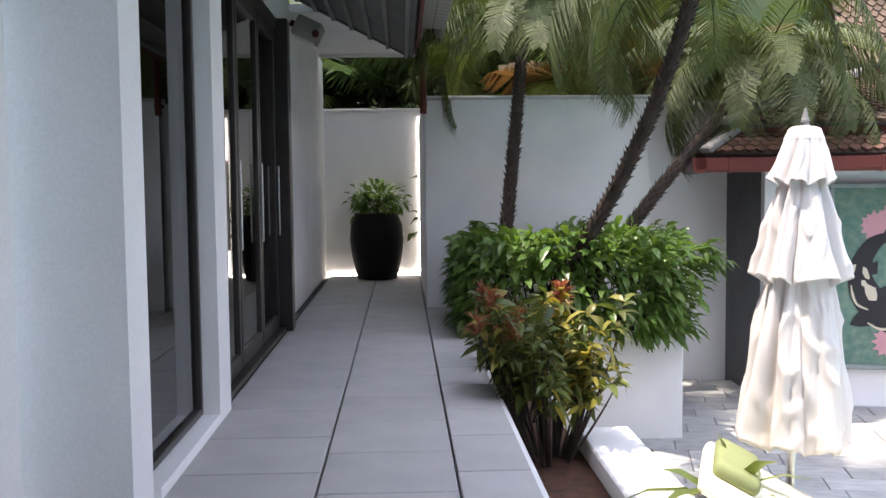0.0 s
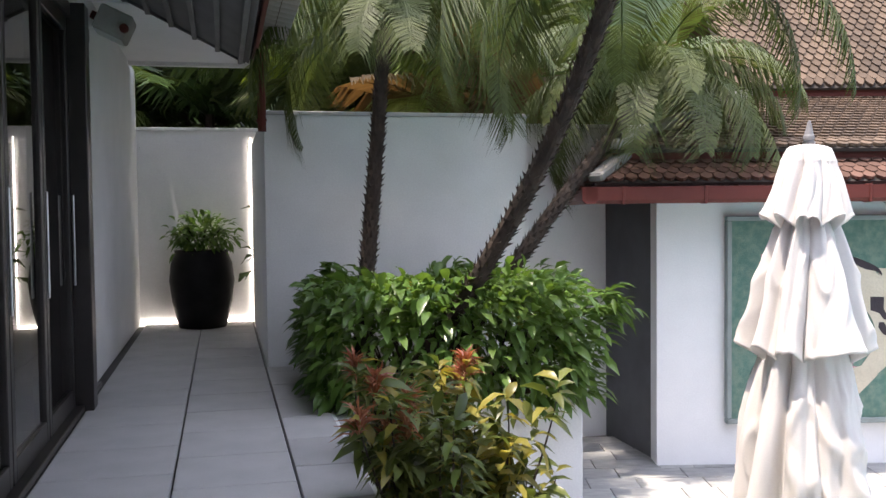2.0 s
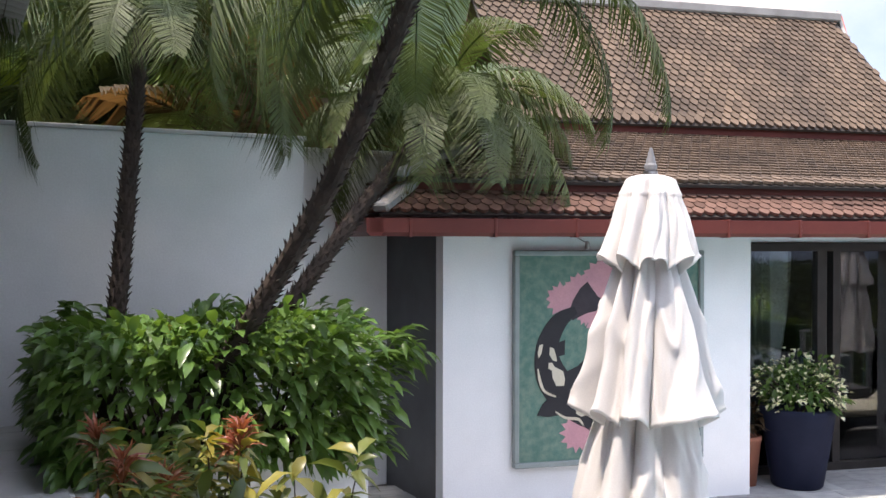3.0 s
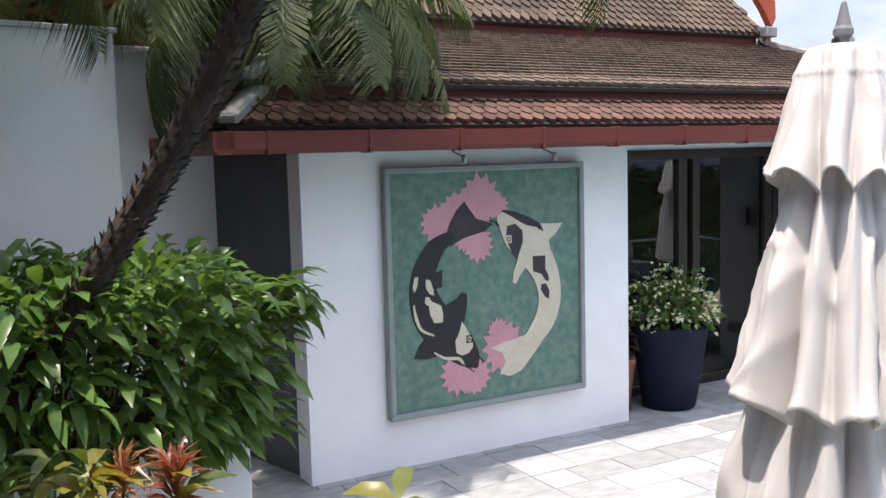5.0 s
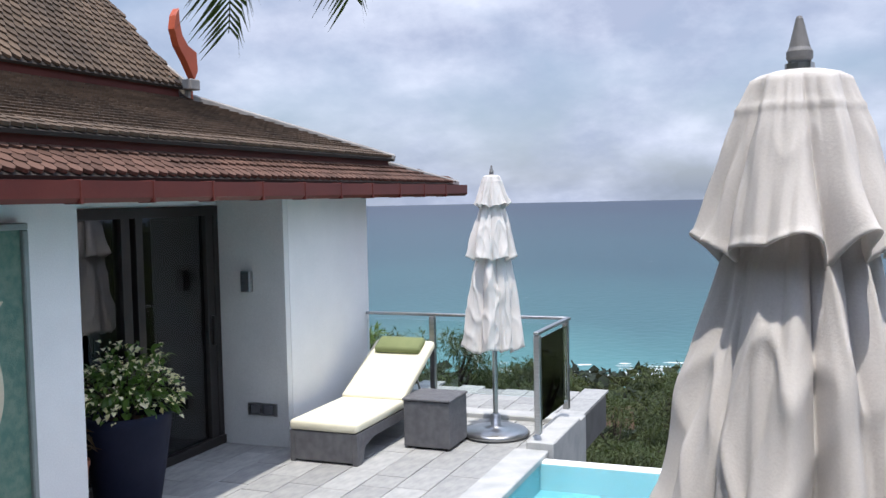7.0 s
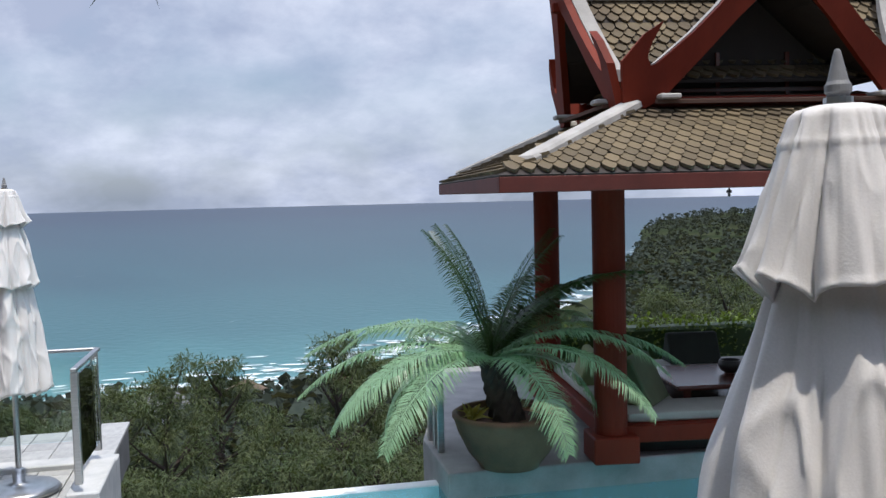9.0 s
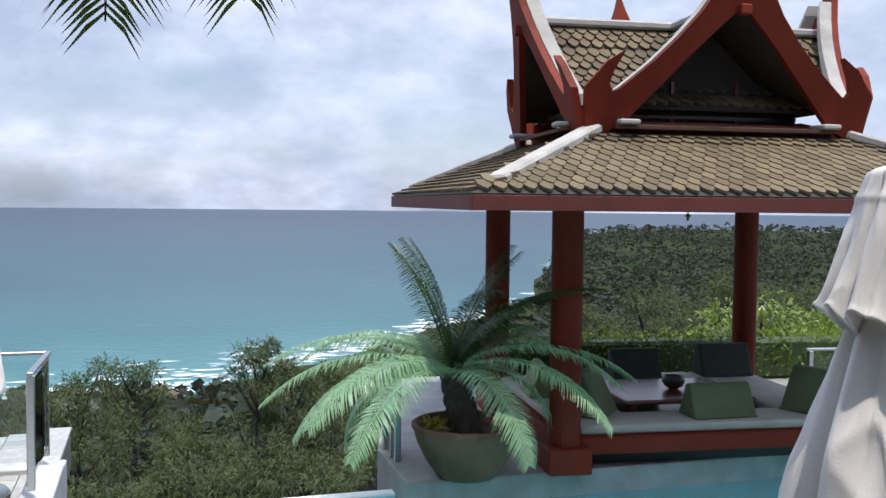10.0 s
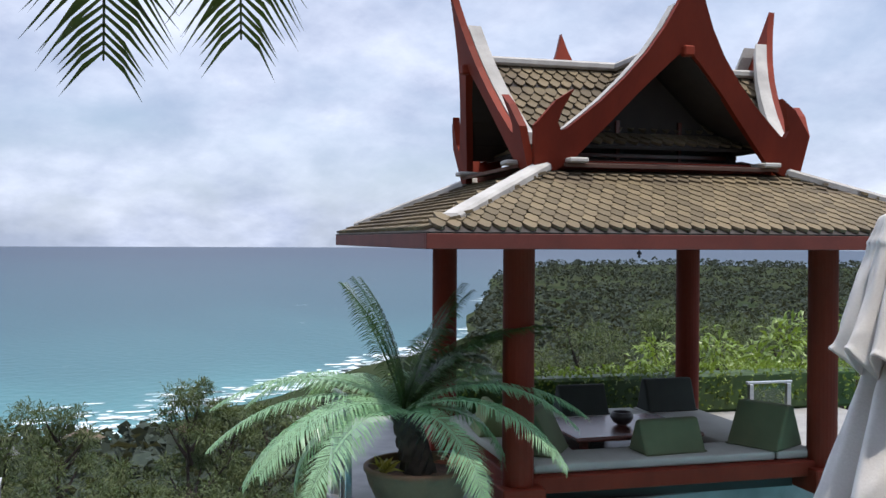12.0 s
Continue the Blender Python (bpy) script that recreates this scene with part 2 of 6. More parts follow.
# haze over the far crowns is put into this bluish, low-contrast colour
M_FAR = leaf_mat("hazed_forest_crown", (0.022, 0.033, 0.025), (0.038, 0.050, 0.036), vary=0.35, gloss=0.95, glow=0.3)
M_LAND = mat("hill_ground", (0.024, 0.034, 0.018), 1.0, col2=(0.040, 0.046, 0.026), scale=0.03, bscale=0.6, spec=0.0)
M_BLOOM = leaf_mat("white_bloom", (0.75, 0.72, 0.60), (0.70, 0.70, 0.50), vary=0.3)


def glass(name, rough=0.0, tint=(0.85, 0.9, 0.88), ior=1.75):
    m = bpy.data.materials.new(name)
    m.use_nodes = True
    n, l = m.node_tree.nodes, m.node_tree.links
    tr, gl, ms, fz = n.new("ShaderNodeBsdfTransparent"), n.new("ShaderNodeBsdfGlossy"), n.new("ShaderNodeMixShader"), n.new("ShaderNodeFresnel")
    tr.inputs[0].default_value = (*tint, 1); gl.inputs["Roughness"].default_value = rough
    gl.inputs[0].default_value = (1, 1, 1, 1)
    fz.inputs[0].default_value = ior
    l.new(fz.outputs[0], ms.inputs[0]); l.new(tr.outputs[0], ms.inputs[1]); l.new(gl.outputs[0], ms.inputs[2])
    l.new(ms.outputs[0], n["Material Output"].inputs[0])
    return m


M_GLASS = glass("window_glass", 0.0, (0.74, 0.78, 0.78))
M_RAILGLASS = glass("clear_rail_glass", 0.0, (0.92, 0.96, 0.95), 1.35)


def water(name, col, rough, scale, strength, spec=0.5, alpha=0.0, dist=0.1):
    m = mat(name, col, rough, col2=[c * 0.85 for c in col], scale=scale * 0.02, bscale=scale, spec=spec)
    n, l = m.node_tree.nodes, m.node_tree.links
    p = n["Principled BSDF"]
    co, w = n.new("ShaderNodeTexCoord"), n.new("ShaderNodeTexNoise")
    w.inputs["Scale"].default_value = scale; w.inputs["Detail"].default_value = 5
    l.new(co.outputs["Object"], w.inputs["Vector"])
    b = n.new("ShaderNodeBump"); b.inputs["Strength"].default_value = strength; b.inputs["Distance"].default_value = dist
    l.new(w.outputs["Fac"], b.inputs["Height"]); l.new(b.outputs[0], p.inputs["Normal"])
    if alpha:
        t = n.new("ShaderNodeBsdfTransparent"); t.inputs[0].default_value = (0.72, 0.93, 0.95, 1)
        ms = n.new("ShaderNodeMixShader"); ms.inputs[0].default_value = alpha
        l.new(p.outputs[0], ms.inputs[1]); l.new(t.outputs[0], ms.inputs[2]); l.new(ms.outputs[0], n["Material Output"].inputs[0])
    return m


M_POOL = water("pool_water", (0.10, 0.42, 0.50), 0.05, 3.0, 0.25, alpha=0.72)


def sea_mat():
    m = bpy.data.materials.new("sea_water")
    m.use_nodes = True
    n, l = m.node_tree.nodes, m.node_tree.links
    p = n["Principled BSDF"]
    p.inputs["Roughness"].default_value = 0.35
    p.inputs["Specular IOR Level"].default_value = 0.12
    co = n.new("ShaderNodeTexCoord")
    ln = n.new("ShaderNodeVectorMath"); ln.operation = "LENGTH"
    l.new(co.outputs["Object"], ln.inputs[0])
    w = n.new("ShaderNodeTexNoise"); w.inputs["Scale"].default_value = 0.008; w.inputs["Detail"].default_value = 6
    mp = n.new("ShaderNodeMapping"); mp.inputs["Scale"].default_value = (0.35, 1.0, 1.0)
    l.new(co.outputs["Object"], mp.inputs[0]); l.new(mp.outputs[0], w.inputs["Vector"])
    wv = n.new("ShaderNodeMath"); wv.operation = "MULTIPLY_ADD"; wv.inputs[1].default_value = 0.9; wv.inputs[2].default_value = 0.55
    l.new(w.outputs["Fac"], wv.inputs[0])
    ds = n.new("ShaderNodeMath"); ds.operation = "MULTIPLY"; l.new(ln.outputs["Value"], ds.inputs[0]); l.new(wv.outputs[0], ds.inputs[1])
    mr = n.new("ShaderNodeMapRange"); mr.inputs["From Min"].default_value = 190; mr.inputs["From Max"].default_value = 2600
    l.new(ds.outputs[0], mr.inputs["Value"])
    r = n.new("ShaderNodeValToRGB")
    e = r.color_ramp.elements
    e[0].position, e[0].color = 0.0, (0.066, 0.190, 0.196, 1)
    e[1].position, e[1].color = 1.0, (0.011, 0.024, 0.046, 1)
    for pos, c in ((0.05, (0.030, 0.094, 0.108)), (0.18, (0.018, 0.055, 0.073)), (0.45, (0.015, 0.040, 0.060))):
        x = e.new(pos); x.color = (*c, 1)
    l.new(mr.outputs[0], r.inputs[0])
    # white caps, thin and scattered
    fo = n.new("ShaderNodeTexNoise"); fo.inputs["Scale"].default_value = 0.11; fo.inputs["Detail"].default_value = 4
    mp2 = n.new("ShaderNodeMapping"); mp2.inputs["Scale"].default_value = (1.0, 0.3, 1.0); mp2.inputs["Rotation"].default_value = (0, 0, 0.3)
    l.new(co.outputs["Object"], mp2.inputs[0]); l.new(mp2.outputs[0], fo.inputs["Vector"])
    fr = n.new("ShaderNodeValToRGB"); fr.color_ramp.elements[0].position, fr.color_ramp.elements[1].position = 0.735, 0.76
    l.new(fo.outputs["Fac"], fr.inputs[0])
    mx = n.new("ShaderNodeMixRGB"); mx.inputs[2].default_value = (0.7, 0.75, 0.75, 1)
    l.new(fr.outputs[0], mx.inputs[0]); l.new(r.outputs[0], mx.inputs[1]); l.new(mx.outputs[0], p.inputs["Base Color"])
    b = n.new("ShaderNodeBump"); b.inputs["Strength"].default_value = 0.5; b.inputs["Distance"].default_value = 0.6
    n2 = n.new("ShaderNodeTexNoise"); n2.inputs["Scale"].default_value = 0.25; n2.inputs["Detail"].default_value = 5
    l.new(co.outputs["Object"], n2.inputs["Vector"]); l.new(n2.outputs["Fac"], b.inputs["Height"]); l.new(b.outputs[0], p.inputs["Normal"])
    return m


M_SEA = sea_mat()
M_LED = mat("lit_strip_diffuser", (0.9, 0.9, 0.88), 0.5)
M_LED.node_tree.nodes["Principled BSDF"].inputs["Emission Color"].default_value = (1.0, 0.95, 0.88, 1)
M_LED.node_tree.nodes["Principled BSDF"].inputs["Emission Strength"].default_value = 6.0
M_FOAM = mat("sea_foam", (0.70, 0.73, 0.73), 0.8, col2=(0.50, 0.62, 0.63), scale=0.15, bscale=0.8)

# ---------------------------------------------------------------- mesh helpers
def thing(name, m, label, category, group="", kind=""):
    ob = new(name)
    ob.matrix_world = m
    ob.empty_display_size = 0.1
    return tagged(ob, label, category, group, kind)


def mesh_ob(name, bm, material, smooth=False):
    me = bpy.data.meshes.new(name)
    bm.normal_update()
    bm.to_mesh(me); bm.free()
    me.materials.append(material)
    if smooth:
        me.shade_smooth()
    return new(name, me)


def part(name, bm, material, parent=None, label="", m=None, smooth=False, kind=""):
    ob = mesh_ob(name, bm, material, smooth)
    ob.parent = parent
    if m is not None:
        ob.matrix_basis = m
    return tagged(ob, label, kind=kind)


def share(name, me, parent, m, label=""):
    ob = new(name, me)
    ob.parent = parent
    ob.matrix_basis = m
    return tagged(ob, label)


def setting(name, bm, material, label, category, m=None, smooth=False):
    ob = mesh_ob(name, bm, material, smooth)
    if m is not None:
        ob.matrix_world = m
    return tagged(ob, label, category, kind="structure")


def box(x0, x1, y0, y1, z0, z1, bevel=0.0, bm=None, seg=1):
    own = bm is None
    bm = bm or bmesh.new()
    r = bmesh.ops.create_cube(bm, size=1, matrix=Matrix.LocRotScale(((x0 + x1) / 2, (y0 + y1) / 2, (z0 + z1) / 2), None, (abs(x1 - x0), abs(y1 - y0), abs(z1 - z0))))
    if bevel:
        es = list({e for v in r["verts"] for e in v.link_edges})
        bmesh.ops.bevel(bm, geom=es, offset=bevel, segments=seg, affect="EDGES", profile=0.5)
    return bm


def prism(poly, h0, h1, axis="z", bevel=0.0):
    """A slab with a polygon outline; the polygon's plane is across the axis."""
    bm = bmesh.new()
    put = {"z": lambda a, b, c: (a, b, c), "y": lambda a, b, c: (a, c, b), "x": lambda a, b, c: (c, a, b)}[axis]
    lo = [bm.verts.new(put(a, b, h0)) for a, b in poly]
    hi = [bm.verts.new(put(a, b, h1)) for a, b in poly]
    bm.faces.new(lo); bm.faces.new(list(reversed(hi)))
    k = len(poly)
    for i in range(k):
        bm.faces.new((lo[i], hi[i], hi[(i + 1) % k], lo[(i + 1) % k]))
    bmesh.ops.recalc_face_normals(bm, faces=bm.faces)
    if bevel:
        bmesh.ops.bevel(bm, geom=list(bm.edges), offset=bevel, segments=2, affect="EDGES", profile=0.5)
    return bm


def quad(pts, bm=None):
    bm = bm or bmesh.new()
    bm.faces.new([bm.verts.new(p) for p in pts])
    return bm


def slab(a, b, c, d, t, bm=None):
    """A plate of thickness t whose upper face is the quad a b c d."""
    bm = bm or bmesh.new()
    a, b, c, d = (Vector(p) for p in (a, b, c, d))
    nrm = (b - a).cross(d - a).normalized()
    if nrm.z < 0:
        nrm = -nrm
    top = [bm.verts.new(p) for p in (a, b, c, d)]
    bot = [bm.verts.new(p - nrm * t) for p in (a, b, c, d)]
    fs = [bm.faces.new(top), bm.faces.new(list(reversed(bot)))]
    for i in range(4):
        fs.append(bm.faces.new((top[i], bot[i], bot[(i + 1) % 4], top[(i + 1) % 4])))
    bmesh.ops.recalc_face_normals(bm, faces=fs)
    return bm


def rod(p, q, r, seg=10, r2=None, bm=None):
    bm = bm or bmesh.new()
    p, q = Vector(p), Vector(q)
    d = q - p
    m = Matrix.Translation((p + q) / 2) @ d.to_track_quat("Z", "Y").to_matrix().to_4x4()
    bmesh.ops.create_cone(bm, cap_ends=True, segments=seg, radius1=r, radius2=r if r2 is None else r2, depth=d.length, matrix=m)
    return bm


def lathe(prof, seg=32, wob=None):
    """Turned body from (radius, height) pairs; wob(angle, i) scales the radius."""
    bm = bmesh.new()
    rings = []
    for i, (r, z) in enumerate(prof):
        ring = []
        for k in range(seg):
            a = 2 * math.pi * k / seg
            q = r * (wob(a, i) if wob else 1)
            ring.append(bm.verts.new((q * math.cos(a), q * math.sin(a), z)))
        rings.append(ring)
    for a, b in zip(rings, rings[1:]):
        for k in range(seg):
            bm.faces.new((a[k], a[(k + 1) % seg], b[(k + 1) % seg], b[k]))
    bm.faces.new(list(reversed(rings[0]))); bm.faces.new(rings[-1])
    bmesh.ops.recalc_face_normals(bm, faces=bm.faces)
    return bm


def raw(name, verts, faces, material, parent=None, label="", m=None, smooth=False, kind=""):
    me = bpy.data.meshes.new(name)
    me.from_pydata(verts, [], faces)
    me.materials.append(material)
    me.update()
    if smooth:
        me.shade_smooth()
    ob = new(name, me)
    ob.parent = parent
    if m is not None:
        ob.matrix_basis = m
    return tagged(ob, label, kind=kind)


def tilefield(a, b, c, d, w, e, sway=0.004, th=0.014, lap=1.7, seed=1):
    """Scale tiles over the quad a b (eave) c d (top): a list of matrices, one a tile."""
    rnd = random.Random(seed)
    a, b, c, d = (Vector(p) for p in (a, b, c, d))
    up = ((d + c) / 2 - (a + b) / 2)
    ux = (b - a).normalized()
    nrm = ux.cross(up).normalized()
    if nrm.z < 0:
        nrm = -nrm
    vy = nrm.cross(ux).normalized()
    if vy.dot(up) < 0:
        vy = -vy
    hgt = (d - a).dot(vy)
    rows = max(1, int(hgt / e))
    out = []
    for r in range(rows):
        f = r * e / hgt
        l0, r0 = (d - a).dot(ux) * f, (b - a).length + (c - b).dot(ux) * f
        n = int((r0 - l0) / w) + 1
        off = (r % 2) * w / 2
        for k in range(-1, n + 1):
            x = math.floor(l0 / w) * w + k * w + off
            if x < l0 + w * 0.3 or x > r0 - w * 0.3:
                continue
            p = a + ux * (x + rnd.uniform(-sway, sway)) + vy * (r * e + rnd.uniform(-sway, sway)) + nrm * 0.012
            tilt = Matrix((ux, (vy * lap * e - nrm * 0.030).normalized(), nrm)).transposed()
            out.append(Matrix.Translation(p) @ tilt.to_4x4() @ Matrix.Rotation(rnd.uniform(-0.02, 0.02), 4, "Z"))
    return out


def tile_shape(w, e, lap=1.7, th=0.026, point=0.5):
    """Outline of one scale tile with a pointed foot: vertices and faces."""
    h, L = w * 0.452, e * lap
    o = [(-h, L), (-h, e * point), (-h * 0.55, e * point * 0.35), (0, 0), (h * 0.55, e * point * 0.35), (h, e * point), (h, L)]
    v = [(x, y, th) for x, y in o] + [(x, y, 0) for x, y in o]
    n = len(o)
    f = [tuple(range(n))[::-1]] + [(i, i + 1, n + i + 1, n + i) for i in range(n - 1)]
    return v, f


def lay_tiles(fields, w, e, material, parent, single, point=0.5, label=""):
    """The first `single` tiles become objects on one mesh, the rest one joined mesh."""
    v, f = tile_shape(w, e, point=point)
    me = bpy.data.meshes.new("roof_tile")
    me.from_pydata(v, [], f); me.materials.append(material); me.update()
    av, k = np.array([(*p, 1) for p in v]), len(v)
    vs, fs, count = [], [], 0
    for m in fields:
        if count < single:
            share("roof_tile", me, parent, m)
        else:
            j = len(vs) * k
            vs.append((np.array(m) @ av.T).T[:, :3])
            fs.extend(tuple(i + j for i in q) for q in f)
        count += 1
    if vs:
        raw("roof_tiles", [tuple(p) for p in np.concatenate(vs)], fs, material, parent, label, kind="stuff")

# ---------------------------------------------------------------- plan
F = -0.97                       # pool terrace level; the walkway is at 0
HM = pose(3.60, 9.43, 0, 0, 0, -13)           # house frame: x along the facade, y into the house
SM = pose(7.979, -0.073, 0, 0, 0, -109.9)      # pavilion frame: x along its front, y away from the pool
I4 = Matrix.Identity(4)

# walkway slab and its pavers
setting("walkway_slab", box(-1.3, 0.53, -4, 14.2, -1.2, -0.035), M_JOINT, "dark joint bed under the walkway pavers", "walkway")
walkway = tagged(new("walkway_paving"), "walkway of pale grey concrete pavers beside the villa", "paving", kind="structure")
setting("walkway_edge", box(0.53, 0.56, -4, 8.2, -1.2, -0.012), M_WHITE2, "rendered edge wall along the walkway", "wall")
setting("walkway_ledge", box(0.56, 0.80, 7.0, 8.2, -1.2, -0.02, 0.01), M_PAVE, "paved ledge beside the planter", "ledge")
pav = {}
for key, w in (("edge", 0.34), ("mid", 0.60), ("left", 0.66)):
    bm = box(-w / 2 + 0.006, w / 2 - 0.006, -0.294, 0.294, -0.035, 0.0, 0.004)
    me = bpy.data.meshes.new("paver"); bm.to_mesh(me); bm.free(); me.materials.append(M_PAVE); pav[key] = me
for cx, key, off in ((0.37, "edge", 0.35), (-0.10, "mid", 0.08), (-0.73, "left", 0.38)):
    for k in range(-7, 24):
        share("paver", pav[key], walkway, pose(cx, 0.6 * k + off, 0, 0, 0, 0))

# boundary walls north of the walkway
setting("wall_far", box(-1.3, 0.6, 13.55, 13.75, -1, 2.32), M_WHITE, "white rendered wall behind the black pot", "wall")
setting("wall_far_coping", box(-1.3, 0.6, 13.52, 13.78, 2.32, 2.36, 0.006), M_WHITE2, "thin pale coping on the far wall", "coping")
setting("wall_planter_side", box(0.22, 0.42, 9.9, 13.55, -1, 2.15), M_WHITE, "white rendered wall beside the planting bed", "wall")
setting("wall_planter", box(0.22, 2.55, 9.9, 10.1, -1, 2.15), M_WHITE2, "tall grey-white rendered wall behind the palms", "wall")
setting("wall_planter_coping", box(0.20, 2.57, 9.87, 10.13, 2.15, 2.185, 0.006), M_COPING, "thin dark stained coping on the tall wall", "coping")
setting("wall_north", box(2.55, 9.0, 10.72, 10.92, -1, 2.14), M_WHITE, "white rendered boundary wall beside the house", "wall")
setting("wall_north_coping", box(2.55, 9.0, 10.69, 10.95, 2.14, 2.18, 0.006), M_WHITE2, "pale coping on the boundary wall", "coping")

# planting beds
setting("planter_front", box(0.56, 2.41, 8.2, 8.32, -1.2, -0.03, 0.008), M_WHITE2, "grey rendered planter wall under the hedge", "planter wall")
setting("planter_side", box(2.29, 2.41, 8.32, 9.9, -1.2, -0.03, 0.008), M_WHITE2, "grey rendered planter end wall", "planter wall")
setting("planter_soil", box(0.53, 2.29, 8.32, 9.9, -1.2, -0.08), M_SOIL, "dark soil in the raised planter", "soil")
setting("bed_soil", box(0.56, 1.08, -4, 8.2, -1.2, -0.42), M_SOIL, "red soil of the narrow bed beside the walkway", "soil")
setting("bed_curb", box(1.08, 1.42, -4, 6.1, -1.2, -0.30, 0.012), M_WHITE, "low white rendered bed wall in the sun", "low wall")
setting("bed_curb_end", box(0.56, 1.42, 6.1, 6.25, -1.2, -0.55, 0.012), M_WHITE2, "low end wall of the planting bed", "low wall")

# ground: terrace, pool, deck
setting("terrace_base", box(-3.0, 8.6, -2.45, 1.6, F - 0.4, F - 0.03), M_JOINT, "mortar bed of the pool terrace", "terrace", HM)
setting("terrace_west_base", box(-3.0, 1.2, -14, -2.45, F - 0.4, F - 0.03), M_JOINT, "mortar bed of the terrace beside the pool", "terrace", HM)
terrace = tagged(new("terrace_paving"), "terrace of pale weathered quartzite tiles round the pool", "paving", kind="structure")
terrace.matrix_world = HM
setting("pool_floor", box(1.2, 5.72, -14, -2.45, F - 1.5, F - 1.3), M_POOLTILE, "pale blue pool floor", "pool floor", HM)
bm = box(1.1, 1.2, -14, -2.35, F - 1.4, F - 0.03); box(1.2, 5.72, -2.45, -2.35, F - 1.4, F - 0.03, bm=bm)
setting("pool_wall", bm, M_POOLTILE, "pale blue pool side walls", "pool wall", HM)
setting("pool_step_upper", box(4.3, 5.72, -3.0, -2.45, F - 1.3, F - 0.28, 0.01), M_POOLTILE, "pale submerged pool step", "pool step", HM)
setting("pool_step_lower", box(4.0, 5.72, -3.5, -3.0, F - 1.3, F - 0.52, 0.01), M_POOLTILE, "lower submerged pool step", "pool step", HM)
setting("pool_weir", box(5.72, 5.86, -5.4, -2.45, F - 3.5, F - 0.035, 0.01), M_WHITE, "white overflow edge of the infinity pool", "pool edge", HM)
setting("pool_water", quad([(1.2, -14, F - 0.05), (5.80, -14, F - 0.05), (5.80, -2.45, F - 0.05), (1.2, -2.45, F - 0.05)]), M_POOL, "clear turquoise swimming pool water", "water", HM)
setting("coping_north", box(1.2, 5.95, -2.47, -2.15, F - 0.05, F + 0.012, 0.008), M_COPING, "grey stone coping of the pool", "coping", HM)
setting("coping_west", box(0.9, 1.22, -14, -2.15, F - 0.05, F + 0.012, 0.008), M_COPING, "grey stone coping of the pool", "coping", HM)
setting("deck", prism([(5.28, -13), (9.8, -13), (9.8, -6.2), (6.42, -5.26), (5.32, -5.25)], F - 2.5, F + 0.17, "z", 0.015), M_DECK, "grey stone deck that carries the pavilion", "deck", HM)
setting("terrace_east_wall", box(7.0, 7.25, -2.52, 1.0, F - 3, F + 0.05, 0.01), M_COPING, "low pale parapet at the terrace edge", "parapet", HM)
setting("terrace_south_wall", box(5.95, 7.0, -2.52, -2.26, F - 3, F + 0.08, 0.01), M_COPING, "low pale parapet beside the pool corner", "parapet", HM)

